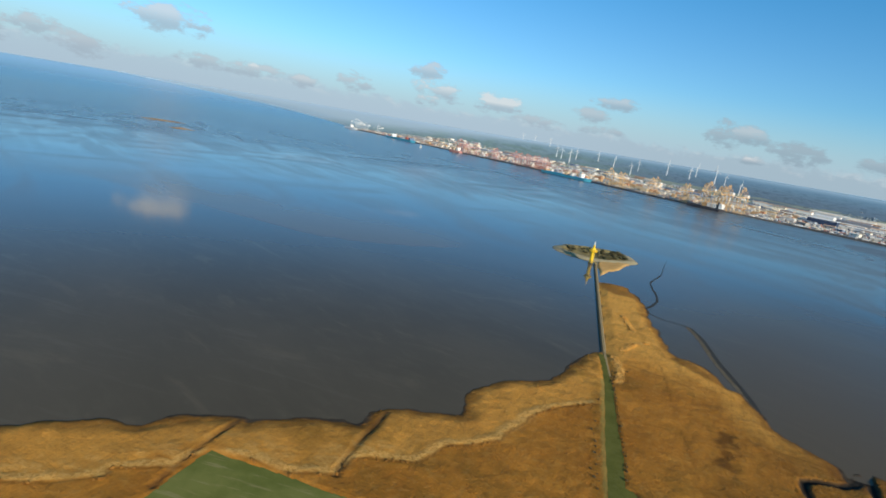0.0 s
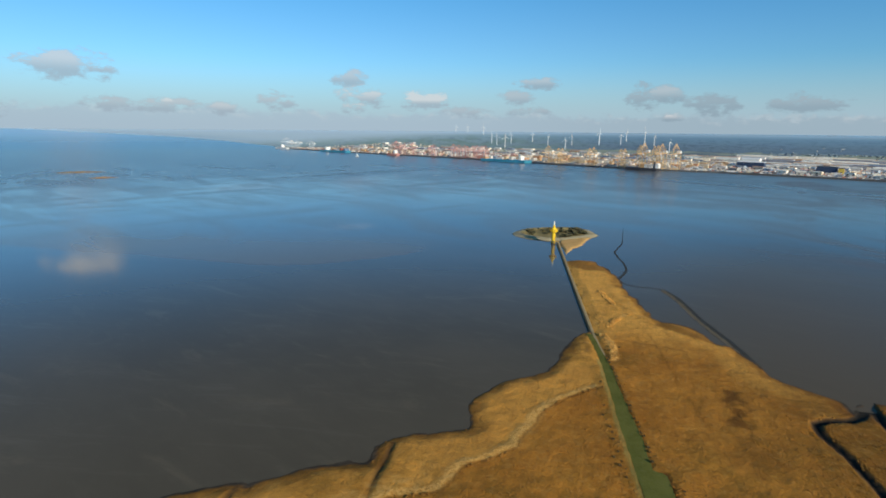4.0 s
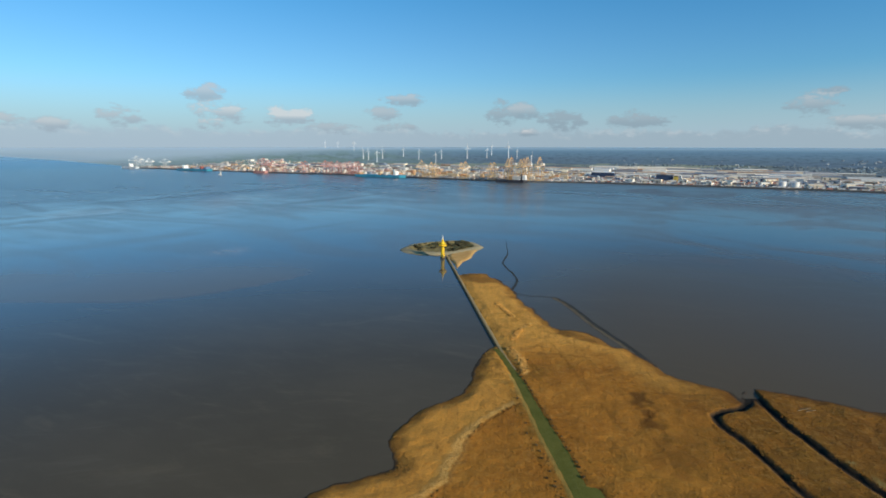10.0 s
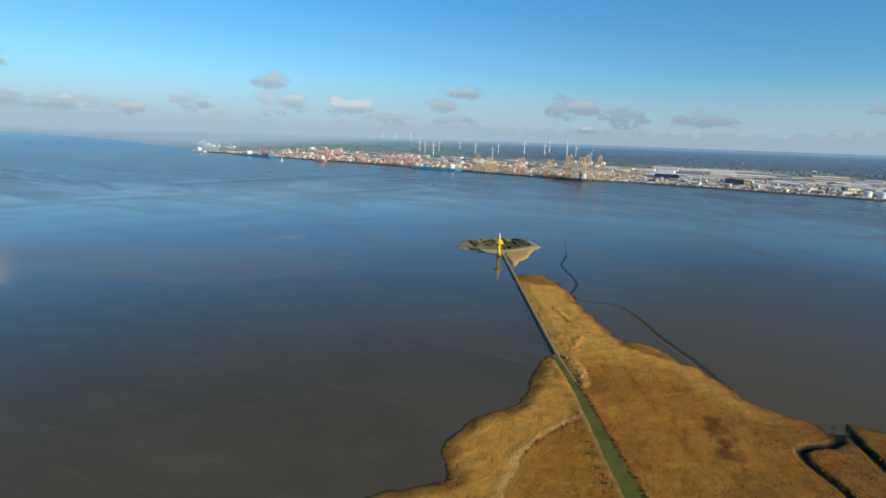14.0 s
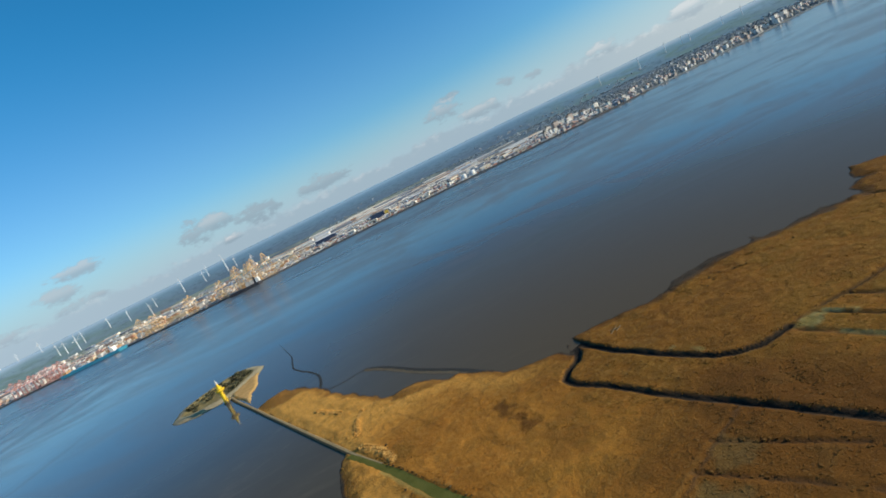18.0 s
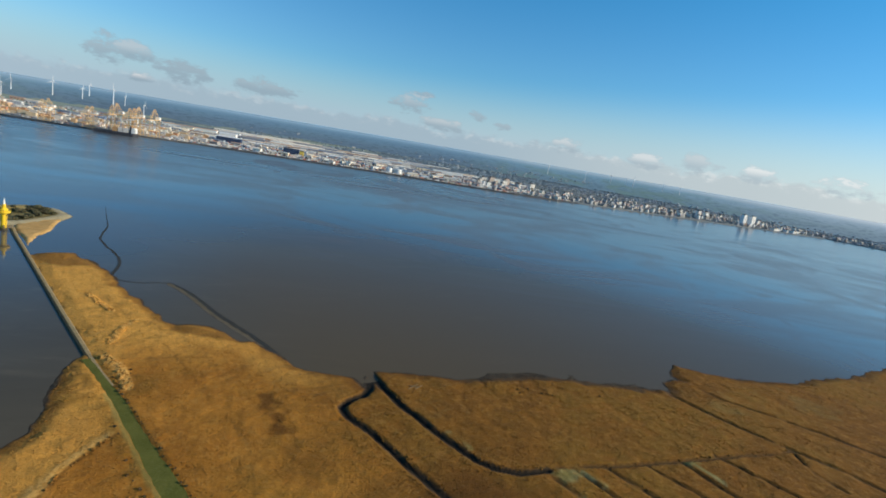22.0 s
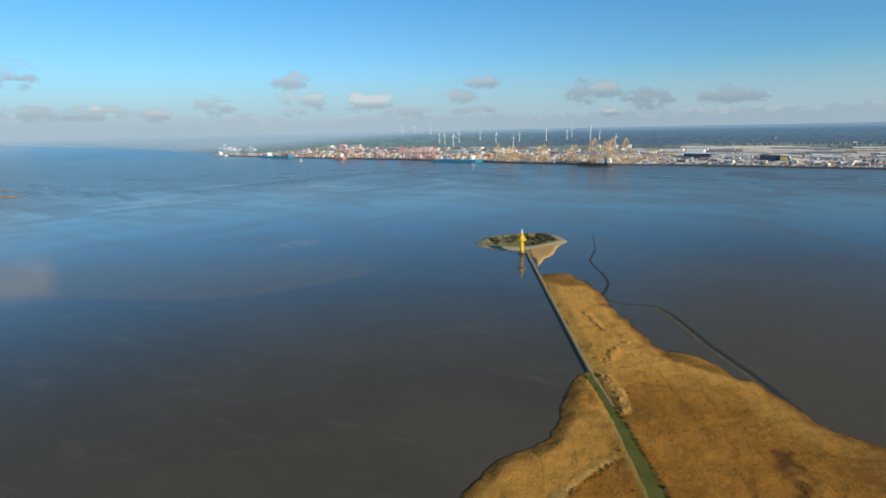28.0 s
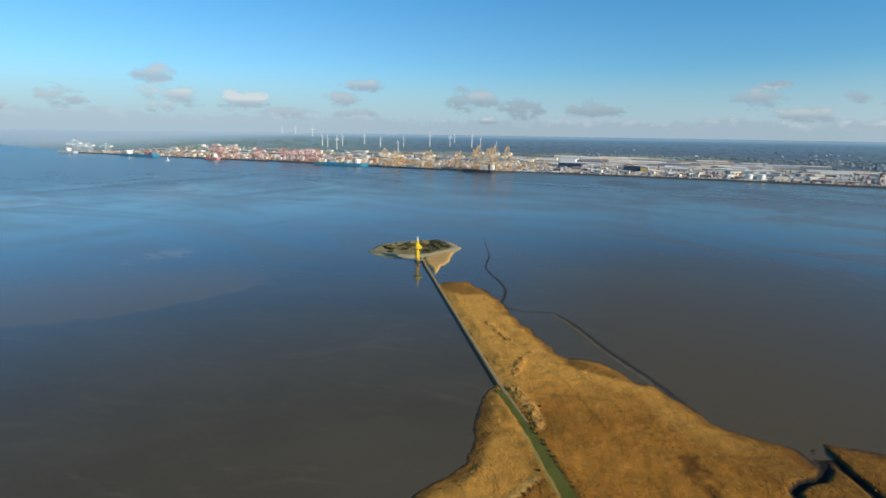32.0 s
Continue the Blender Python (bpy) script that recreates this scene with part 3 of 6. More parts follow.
def sheet(name, verts, faces, mat, label, kind="structure", smooth=True, layers=None, category=""):
    """A large surface out of number arrays."""
    me = bpy.data.meshes.new(name)
    me.vertices.add(len(verts))
    me.vertices.foreach_set("co", np.asarray(verts, np.float32).ravel())
    faces = np.asarray(faces, np.int32)
    me.loops.add(faces.size)
    me.loops.foreach_set("vertex_index", faces.ravel())
    me.polygons.add(len(faces))
    me.polygons.foreach_set("loop_start", np.arange(0, faces.size, faces.shape[1], dtype=np.int32))
    me.polygons.foreach_set("use_smooth", np.full(len(faces), smooth))
    for key, values in (layers or {}).items():
        me.attributes.new(key, "FLOAT", "POINT").data.foreach_set("value", np.asarray(values, np.float32))
    me.update(calc_edges=True)
    me.materials.append(mat)
    return tagged(new(name, me), label, category, kind=kind)


def hashed(ix, iy, seed):
    h = (ix.astype(np.int64) * 374761393 + iy.astype(np.int64) * 668265263 + seed * 974634521) & 0x7fffffff
    h = ((h ^ (h >> 13)) * 1274126177) & 0x7fffffff
    return ((h ^ (h >> 16)) & 0xffff) / 65535.0


def vnoise(x, y, size, seed=0, octaves=3):
    """Smooth noise from 0 to 1 over the plan."""
    total, amp, norm = 0.0, 1.0, 0.0
    for o in range(octaves):
        u, v = x / size * 2 ** o, y / size * 2 ** o
        iu, iv = np.floor(u), np.floor(v)
        fu, fv = u - iu, v - iv
        fu, fv = fu * fu * (3 - 2 * fu), fv * fv * (3 - 2 * fv)
        a, b = hashed(iu, iv, seed + o), hashed(iu + 1, iv, seed + o)
        c, d = hashed(iu, iv + 1, seed + o), hashed(iu + 1, iv + 1, seed + o)
        total = total + amp * ((a * (1 - fu) + b * fu) * (1 - fv) + (c * (1 - fu) + d * fu) * fv)
        norm += amp
        amp *= 0.5
    return total / norm


def from_line(x, y, line, closed=False):
    """Distance from a line of plan points and the share of the way along it."""
    pts = list(line) + ([line[0]] if closed else [])
    best, along = np.full(x.shape, 1e12), np.zeros(x.shape)
    for k, ((ax, ay), (bx, by)) in enumerate(zip(pts, pts[1:])):
        ux, uy = bx - ax, by - ay
        t = np.clip(((x - ax) * ux + (y - ay) * uy) / (ux * ux + uy * uy + 1e-9), 0, 1)
        d = (x - ax - t * ux) ** 2 + (y - ay - t * uy) ** 2
        near = d < best
        along[near], best[near] = ((k + t) / (len(pts) - 1))[near], d[near]
    return np.sqrt(best), along


def inside(x, y, ring):
    odd = np.zeros(x.shape, bool)
    for (ax, ay), (bx, by) in zip(ring, list(ring[1:]) + [ring[0]]):
        if ay != by:
            odd ^= ((ay > y) != (by > y)) & (x < (bx - ax) * (y - ay) / (by - ay) + ax)
    return odd


def depth_in(x, y, ring):
    """Signed distance from a ring, above zero inside."""
    d, _ = from_line(x, y, ring, True)
    return np.where(inside(x, y, ring), d, -d)


def step(a, b, v):  # smooth step; a and b may be arrays
    t = np.clip((v - a) / (b - a), 0, 1)
    return t * t * (3 - 2 * t)


def lattice(xs, ys):
    """Grid points and quads."""
    gx, gy = np.meshgrid(xs, ys)
    nx = len(xs)
    i = (np.arange(len(ys) - 1)[:, None] * nx + np.arange(nx - 1)).ravel()
    return gx.ravel(), gy.ravel(), np.stack([i, i + 1, i + 1 + nx, i + nx], 1)


def kept(verts, quads, keep, layers=None):
    """Only the quads whose corners are all kept."""
    quads = quads[keep[quads].any(1)]
    used = np.unique(quads)
    back = np.full(len(verts), -1)
    back[used] = np.arange(len(used))
    return verts[used], back[quads], {k: v[used] for k, v in (layers or {}).items()}


def spaced(lo, hi, fine_lo, fine_hi, d, growth):
    mid = list(np.arange(fine_lo, fine_hi + d / 2, d))
    up, w = [], d
    while (mid + up)[-1] < hi:
        w *= growth
        up.append((mid + up)[-1] + w)
    down, w, at = [], d, fine_lo
    while at > lo:
        w *= growth
        at -= w
        down.append(at)
    return np.array(down[::-1] + mid + up)


def smooth_line(line, n=6):
    """A rounded line through plan points."""
    p = [Vector(a) for a in line]
    out = []
    for i in range(len(p) - 1):
        a, b, c, d = p[max(i - 1, 0)], p[i], p[i + 1], p[min(i + 2, len(p) - 1)]
        for k in range(n):
            t = k / n
            out.append(tuple(0.5 * (2 * b + (c - a) * t + (2 * a - 5 * b + 4 * c - d) * t * t + (3 * b - a - 3 * c + d) * t ** 3)))
    return out + [tuple(p[-1])]


def offset(line, d):
    out = []
    for i, p in enumerate(line):
        a, b = Vector(line[max(i - 1, 0)]), Vector(line[min(i + 1, len(line) - 1)])
        t = (b - a).normalized()
        out.append((p[0] + t.y * d, p[1] - t.x * d))
    return out


# ---------------------------------------------------------------- plan
REACH = 4940.0


def lift(x, y):
    """The rise of the far ground and sea towards the skyline."""
    r = np.hypot(x, y)
    return 92.0 * np.clip((r - 3250.0) / (REACH - 3250.0), 0, 1) ** 1.15


SHORE_WEST = [(-4200, -3000), (-1475.9, -934.4), (-688.7, -363.7), (-314.8, -58.7), (-196.8, 37.7), (-162, 66), (-156, 72.5), (-148, 78.5),
              (-139.5, 87), (-132, 93.5), (-124.5, 100), (-117.5, 103), (-112.8, 104.5), (-110.3, 109.5), (-107, 114), (-100.5, 119.5), (-94.5, 124.5),
              (-89.5, 127), (-86, 126.5), (-82, 131), (-75.5, 137), (-69, 142), (-62.5, 144.8), (-56.8, 147.3), (-50.2, 148.3), (-50.6, 160), (-47.5, 167),
              (-41.3, 171.2), (-35, 172.5), (-26, 176.5), (-18, 181.3), (-18.5, 186), (-21, 193), (-22.4, 203), (-19.6, 212.5), (-15.2, 220.5), (-9, 227.5),
              (1.5, 236), (6, 239.3), (10.3, 249.6), (14.6, 262), (17.8, 276.5), (21.5, 291), (27.5, 302.5), (31.2, 307.5)]
SPIT_EAST = [(17.6, 431), (12.6, 482), (18, 484), (27, 487), (38.3, 486.5), (41.2, 472.4), (45.4, 463.2), (49, 450.5), (54, 435.3), (54.4, 414), (57.6, 399.6),
             (58.6, 385.7), (63.6, 378.4), (63.5, 370), (64.6, 361), (67.9, 347.8), (68.1, 339.2), (73.5, 330.7), (82.3, 330.5), (89.5, 324.8), (93.9, 316),
             (99.3, 301), (106.5, 298.5), (107.7, 292), (110.7, 279.5), (114, 265.5), (120, 257), (127, 251.8), (133.3, 247.5), (136, 242), (136.5, 236), (137.3, 231)]
BANK_SOUTH = [(146.6, 244.3), (155, 245), (163, 242.5), (171, 237.5), (184, 228), (194, 222.5), (210.6, 218.5), (234.2, 212.5), (259.8, 202), (284.4, 184.5), (300.1, 172.5),
              (309, 170.5), (307.5, 164), (314, 170), (321.5, 177), (329, 177.5), (338, 175.5), (339, 181), (348, 188), (359, 191), (366.3, 181), (381.8, 165), (403, 151),
              (432, 138.3), (488, 130.3), (500, 121.7), (532, 121), (566, 118), (592, 112.5), (625.6, 105), (702, 104.4), (751.5, 98.8),
              (809.5, 89.8), (837, 89.2), (853, 103.4), (889, 97), (934, 83.9), (1027, 79.5), (1132, 90), (1224, 105), (1307.5, 135), (1435.8, 190), (1509, 226),
              (1595, 222), (1723, 186), (1830, 130), (1990, -5), (2263.2, -590.1), (3300, -2500)]
LAND = SHORE_WEST + SPIT_EAST + BANK_SOUTH + [(3500, -4900), (-4200, -4900)]
CREEK_A = [(144.8, 240.1), (138.8, 230.2), (132.9, 225.3), (125, 223.8), (118, 219.3), (117, 211.4), (120, 194.5), (121, 173.7), (123, 155.8),
           (125.9, 133), (129.9, 99.3), (134.9, 39.8), (138.8, -59.3)]
CREEK_B = [(149.7, 254), (145.8, 230.2), (144.8, 209.4), (146.8, 181.6), (148.8, 163.8), (152.7, 154.9), (159.7, 148.9), (173.5, 144.9)]
# ditches: width, line
DITCHES = [
    (1.6, [(169, 146.5), (185.4, 142.7), (202.4, 135), (216, 130.4), (238.5, 123), (269.4, 113.9), (292, 106), (311.5, 101)]),
    (2.2, [(309, 169), (306.3, 162.7), (305.8, 151), (306.6, 137), (308.7, 120.7), (312, 101), (316, 85), (317, 68.5), (316.4, 42.6), (321, 11), (335, -60)]),
    (2.2, [(171.6, 143), (171.5, 123), (171.3, 113), (172.8, 102), (175, 92), (175, 81.5), (182, 20)]), (1.6, [(184.5, 142), (185.4, 123), (186.3, 113)]),
    (1.8, [(199.3, 136), (202, 110), (205.2, 86), (209.6, 57), (218, 0)]), (2.0, [(238.5, 122), (236.7, 100), (237.6, 85), (236.9, 68.6), (237.8, 53.7), (241.2, 30.7), (256, -40)])]
DITCHES_EAST = [
    (1.1, [(219.7, 130.6), (221.8, 100), (224, 67), (236, 30)]), (1.2, [(310, 100.7), (297, 86.8), (295, 72.8)]), (1.6, [(269.6, 76.7), (270, 62)]),
    (1.5, [(285.8, 43.4), (287.4, 31.4), (291, 11.5)]), (1.8, [(338, 178), (336.7, 164), (335.7, 148), (346.6, 122), (354.7, 100), (364, 60), (371, 10)])]
DITCHES_WEST = [
    (1.5, [(-46.1, 163), (-45.5, 147), (-45.1, 130), (-43, 118)]), (1.2, [(-89.2, 127), (-88.6, 117), (-87.9, 106), (-86.5, 97), (-85, 84)]),
    (1.8, [(51.5, 168), (55, 150), (61, 110), (70, 40)]), (0.9, [(104, 138), (112, 118), (121, 96)]), (0.9, [(90, 136), (98, 112), (106, 84)]),
    (0.9, [(78, 132), (84, 108), (92, 78)]), (1.5, [(262, 118), (266, 80), (274, 20)])]
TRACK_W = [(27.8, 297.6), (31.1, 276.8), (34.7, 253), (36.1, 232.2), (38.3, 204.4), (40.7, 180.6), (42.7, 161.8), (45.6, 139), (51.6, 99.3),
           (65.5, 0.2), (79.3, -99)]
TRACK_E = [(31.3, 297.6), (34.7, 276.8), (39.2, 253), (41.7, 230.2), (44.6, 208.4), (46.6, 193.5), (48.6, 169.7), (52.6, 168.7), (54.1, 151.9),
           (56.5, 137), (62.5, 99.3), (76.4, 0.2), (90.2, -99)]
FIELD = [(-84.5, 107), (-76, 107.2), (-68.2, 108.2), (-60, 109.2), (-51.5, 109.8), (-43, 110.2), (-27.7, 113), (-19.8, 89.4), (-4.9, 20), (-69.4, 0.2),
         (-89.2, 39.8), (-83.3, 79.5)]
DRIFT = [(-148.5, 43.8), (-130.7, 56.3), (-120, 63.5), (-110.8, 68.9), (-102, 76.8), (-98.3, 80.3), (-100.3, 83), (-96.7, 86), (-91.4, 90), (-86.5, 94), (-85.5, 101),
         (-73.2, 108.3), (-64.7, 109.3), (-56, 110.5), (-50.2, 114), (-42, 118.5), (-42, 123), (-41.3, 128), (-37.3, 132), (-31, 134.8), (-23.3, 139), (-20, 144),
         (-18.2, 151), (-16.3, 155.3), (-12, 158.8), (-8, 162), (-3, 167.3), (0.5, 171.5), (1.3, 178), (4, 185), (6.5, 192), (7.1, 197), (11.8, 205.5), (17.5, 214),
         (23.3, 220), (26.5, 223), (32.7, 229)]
DRIFT_N = [[(40.9, 312.7), (45.2, 323.6), (50.4, 333.9), (56.9, 341.5)], [(38.5, 387.5), (41.3, 375), (44.7, 364), (46.5, 356)]]
DRIFT_E = [(36.5, 297), (38.6, 291), (41, 283), (41.8, 271), (41, 264)]
CAUSEWAY = [(36.2, 268), (33.5, 284), (30.8, 304), (27.8, 330), (24.2, 362), (19.7, 403), (14.5, 450), (9.3, 498), (4.8, 538), (3, 561)]
# old wheel marks and trodden lines in the reeds
FAINT = [[(63, 306), (65.1, 290.6), (68.1, 256), (71.1, 227.8), (76, 190)], [(46.7, 291.6), (65.6, 288.1), (80.4, 282.7)], [(83.4, 239.4), (110.2, 239), (133.7, 237.7)], [(49.3, 223.6), (65.6, 227.4)]]
DIKE = [(123.2, 140.7), (99.9, 138.2), (72.2, 133.2), (57.4, 130.8)]
POND = [(1383, 164), (1309, 106), (1398, 61), (1491, -8), (1587, -20), (1646, 56), (1514, 108)]
SMALL_POOL = [(805, 10), (850, 9), (900, 6), (880, -7), (835, -5), (817, 0)]
GREEN_BANK = [(1290, 165), (1380, 215), (1509, 262), (1600, 255), (1740, 222), (1870, 150), (2050, 0), (2100, -100), (1700, -500), (700, -500), (820, -60), (929, -26), (988, 15), (1037, 50), (1122, 94), (1204, 146)]
PASTURE = [(899, 47), (966, 28), (950, -3), (883, -24), (641, -12), (659, 8), (676, 26), (770, 40)]
FLATS = [[(108, 137), (109, 126), (99, 122), (92, 133)], [(86, 133), (92, 118), (80, 114), (74, 129)], [(173, 144), (184.5, 142), (185.6, 135.6), (173.5, 135.3)],
         [(238.7, 121.8), (247, 120.6), (247, 117), (239, 118)]]

# ---------------------------------------------------------------- ground, water
ga, gr = np.linspace(0, 2 * np.pi, 193)[:-1], np.concatenate([[0.5], np.geomspace(60, REACH, 60)])
gx, gy = (gr[:, None] * np.sin(ga)).ravel(), (gr[:, None] * np.cos(ga)).ravel()
k = np.arange(len(gr) - 1)[:, None] * 192
ring_quads = np.stack([(k + np.arange(192)).ravel(), (k + 192 + np.arange(192)).ravel(),
                       (k + 192 + (np.arange(192) + 1) % 192).ravel(), (k + (np.arange(192) + 1) % 192).ravel()], 1)
sheet("ground", np.stack([gx, gy, -2.6 + lift(gx, gy) - 20.0 * np.clip((np.hypot(gx, gy) - 2500) / 700, 0, 1)], 1), ring_quads, BED, "brown silty bed under the tidal river and sea")
wa = np.linspace(0, 2 * np.pi, 289)[:-1]
wr = np.concatenate([[0.5], np.geomspace(40, 3200, 40), np.linspace(3250, REACH, 28)])
wx, wy = (wr[:, None] * np.sin(wa)).ravel(), (wr[:, None] * np.cos(wa)).ravel()
k = np.arange(len(wr) - 1)[:, None] * 288
wq = np.stack([(k + np.arange(288)).ravel(), (k + (np.arange(288) + 1) % 288).ravel(),
               (k + 288 + (np.arange(288) + 1) % 288).ravel(), (k + 288 + np.arange(288)).ravel()], 1)[:, ::-1]
wv = np.stack([wx, wy, lift(wx, wy)], 1)
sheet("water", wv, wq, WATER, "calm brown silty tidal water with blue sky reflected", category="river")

# marsh
mxs, mys = spaced(-4300, 3600, -150, 380, 1.15, 1.02), spaced(-4900, 520, -25, 340, 1.15, 1.03)
mx, my, mq = lattice(mxs, mys)
wob = 1.0 + 0.006 * np.clip(np.hypot(mx - 80, my - 200) - 150, 0, 300)
px = mx + (vnoise(mx, my, 9, 3) - 0.5) * 4.0 * wob
py = my + (vnoise(mx, my, 9, 7) - 0.5) * 4.0 * wob
edge = depth_in(px, py, LAND)
height = 0.22 + 0.33 * step(0.0, 1.5, edge) + 0.85 * step(0.4, 8.0, edge) + (vnoise(mx, my, 14, 11) - 0.5) * 0.9 + (vnoise(mx, my, 2.6, 13, 2) - 0.5) * 0.38
inner = step(14, 34, edge)
height -= inner * 0.15
mud = step(0.4, -0.8, edge)
wet = np.zeros(mx.shape)
shelf = 1.2 + (3.2 + 13.0 * step(180, 215, mx) * step(312, 290, mx)) * step(0.3, 0.75, vnoise(mx, my, 15, 39))
height = np.where(edge < 0.3, -0.8 + 1.05 * step(-shelf * 1.6, -0.2, edge + (vnoise(mx, my, 5, 35) - 0.5) * 1.5), height)
for line, width in ((CREEK_A, 3.6), (CREEK_B, 4.0)):
    d, along = from_line(px * 0.3 + mx * 0.7, py * 0.3 + my * 0.7, line)
    cut = step(width / 2 + 0.7, width / 2 - 0.6, d + along * (1.2 if line is CREEK_A else 2.2) * 0.5)
    height = height * (1 - cut) + np.where(my > 238, -0.5, 0.05 + 0.12 * vnoise(mx, my, 3, 38)) * cut
    mud = np.maximum(mud, step(width / 2 + 1.0, width / 2 - 0.3, d + along * 0.5) * 0.9)
    # shade between the creek banks is painted in along with the dark water
    wet = np.maximum(wet, step(width / 2 + 0.3, width / 2 - 0.5, d + along * 0.5) * step(244, 236, my))
for width, line in DITCHES + DITCHES_EAST + DITCHES_WEST:
    d, along = from_line(px * 0.25 + mx * 0.75, py * 0.25 + my * 0.75, line)
    cut = step(width / 2 + 0.9, width / 2 - 0.3, d) * step(0.15, 0.45, vnoise(mx, my, 12, 41))
    height = height * (1 - cut) + 0.42 * cut
    mud = np.maximum(mud, cut * 0.45)
    # the ditches' shade is put into the colour too
    wet = np.maximum(wet, cut * 0.42)
mouth = step(6.5, 3.5, np.hypot(mx - 141.5, my - 240) + (vnoise(mx, my, 3, 46) - 0.5) * 2)
height = height * (1 - mouth) + np.minimum(height, 0.1) * mouth
mud = np.maximum(mud, mouth)
flat = np.zeros(mx.shape)
algae = np.zeros(mx.shape)
for line in ([(172.5, 126), (172.3, 113), (175, 94)], [(203.5, 108), (206, 84)], [(186, 138), (187, 127)], [(151.5, 184), (152.5, 170)], [(303, 60), (306, 36)], [(243, 118), (242, 104)]):
    algae = np.maximum(algae, step(1.7, 0.9, from_line(mx, my, line)[0]) * step(0.3, 0.45, vnoise(mx, my, 10, 43)))
for ring in FLATS:
    algae = np.maximum(algae, 0.95 * step(-1.0, 1.5, depth_in(px, py, ring) + (vnoise(mx, my, 4, 45) - 0.5) * 5))
for cx, cy, cr in ((104, 129, 9), (84, 122, 8), (140, 133, 6), (112, 110, 7), (76, 112, 7), (330, 140, 18), (395, 120, 22)):
    algae = np.maximum(algae, 0.25 * step(cr, cr * 0.3, np.hypot(mx - cx, (my - cy) * 1.2) + (vnoise(mx, my, 7, 44) - 0.5) * cr * 1.8))
d, _ = from_line(mx, my, CAUSEWAY)
by_path = step(3.2, 1.4, d)
height = height * (1 - by_path) + np.minimum(height, 0.8) * by_path
green = np.zeros(mx.shape)
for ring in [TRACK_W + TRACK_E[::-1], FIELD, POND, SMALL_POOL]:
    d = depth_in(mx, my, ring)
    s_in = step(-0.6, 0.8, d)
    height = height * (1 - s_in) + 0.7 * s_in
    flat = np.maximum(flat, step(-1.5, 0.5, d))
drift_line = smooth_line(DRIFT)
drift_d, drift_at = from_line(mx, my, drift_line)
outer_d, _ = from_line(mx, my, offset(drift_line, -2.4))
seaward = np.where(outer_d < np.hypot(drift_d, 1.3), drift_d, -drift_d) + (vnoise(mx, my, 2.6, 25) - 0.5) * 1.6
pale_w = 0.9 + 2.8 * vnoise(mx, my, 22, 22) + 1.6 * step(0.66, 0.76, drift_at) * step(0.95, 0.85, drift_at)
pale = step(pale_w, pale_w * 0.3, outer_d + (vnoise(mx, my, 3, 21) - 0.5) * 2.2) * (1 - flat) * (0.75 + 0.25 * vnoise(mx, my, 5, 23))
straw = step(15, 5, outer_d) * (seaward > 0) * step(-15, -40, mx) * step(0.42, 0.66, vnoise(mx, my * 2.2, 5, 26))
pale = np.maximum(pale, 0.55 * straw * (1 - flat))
d, _ = from_line(mx, my, DRIFT_E)
pale = np.maximum(pale, step(3.0, 1.2, d + (vnoise(mx, my, 3, 28) - 0.5) * 1.8))
for line in DRIFT_N:
    pale = np.maximum(pale, step(1.9, 0.7, from_line(mx, my, line)[0] + (vnoise(mx, my, 3, 24) - 0.5) * 2.2) * 0.9)

d, _ = from_line(mx, my, DIKE)
bank = step(0.8, 0.3, d)
height += bank * 0.2
pale = np.maximum(pale, bank * 0.4)
mud = np.maximum(mud, 0.5 * step(1.6, 2.2, d) * step(3.6, 2.6, d) * (my < np.interp(mx, [57, 123], [130, 140])) * (mx > 57) * (mx < 123))
d, _ = from_line(mx, my, [(91, 238), (88, 226), (89, 211)])
burnt_and_shade = step(5.4, 0.6, d + (vnoise(mx, my, 5, 31) - 0.5) * 11) * 0.9
burnt_and_shade = np.maximum(burnt_and_shade, 0.85 * step(180, 140, my + (vnoise(mx, my, 22, 36) - 0.5) * 50) * step(55, 90, mx) * step(175, 140, mx))
# shade of the reed edge along the drift line, put in as dark brown
burnt_and_shade = np.maximum(burnt_and_shade, step(0.9, 0.3, drift_d) * 0.7)
burnt_and_shade = np.maximum(burnt_and_shade, 0.45 * step(14, 4, np.hypot((mx - 86) / 1.1, (my - 188) / 1.1) + (vnoise(mx, my, 7, 32) - 0.5) * 20))
for ring in ([(68, 342), (76, 331), (88, 320), (98.5, 309), (105, 299), (94, 301), (80, 311), (70, 323)], [(12, 486), (27, 490), (41, 489), (46, 466), (51, 449), (42, 447), (33, 444), (22, 452), (14, 470)]):
    burnt_and_shade = np.maximum(burnt_and_shade, 0.72 * step(-1.5, 2.0, depth_in(px, py, ring)))
for line in FAINT:
    burnt_and_shade = np.maximum(burnt_and_shade, 0.4 * step(0.9, 0.3, from_line(mx, my, line)[0]) * step(0.3, 0.5, vnoise(mx, my, 9, 34)))
fringe = step(3, 14, from_line(mx, my, CAUSEWAY)[0]) * step(1100, 900, mx) * step(8.0, 0.8, edge + (vnoise(mx, my, 6, 33) - 0.5) * 7)
burnt_and_shade = np.maximum(burnt_and_shade, fringe * 0.75 * step(900, 400, mx))
mud = np.maximum(mud, 0.7 * step(6.5, 1.0, edge + (vnoise(mx, my, 9, 37) - 0.5) * 12) * step(182, 204, mx) * step(330, 290, mx))
gold = np.maximum(step(26, 10, edge) * step(150, 120, mx), step(240, 330, my + (vnoise(mx, my, 40, 5) - 0.5) * 90)) * step(150, 120, mx)
gold = np.maximum(gold, step(40, 30, mx) * step(-1.0, 1.5, from_line(mx, my, offset(drift_line, 20))[0] - from_line(mx, my, offset(drift_line, -20))[0]) * step(60, 30, edge))
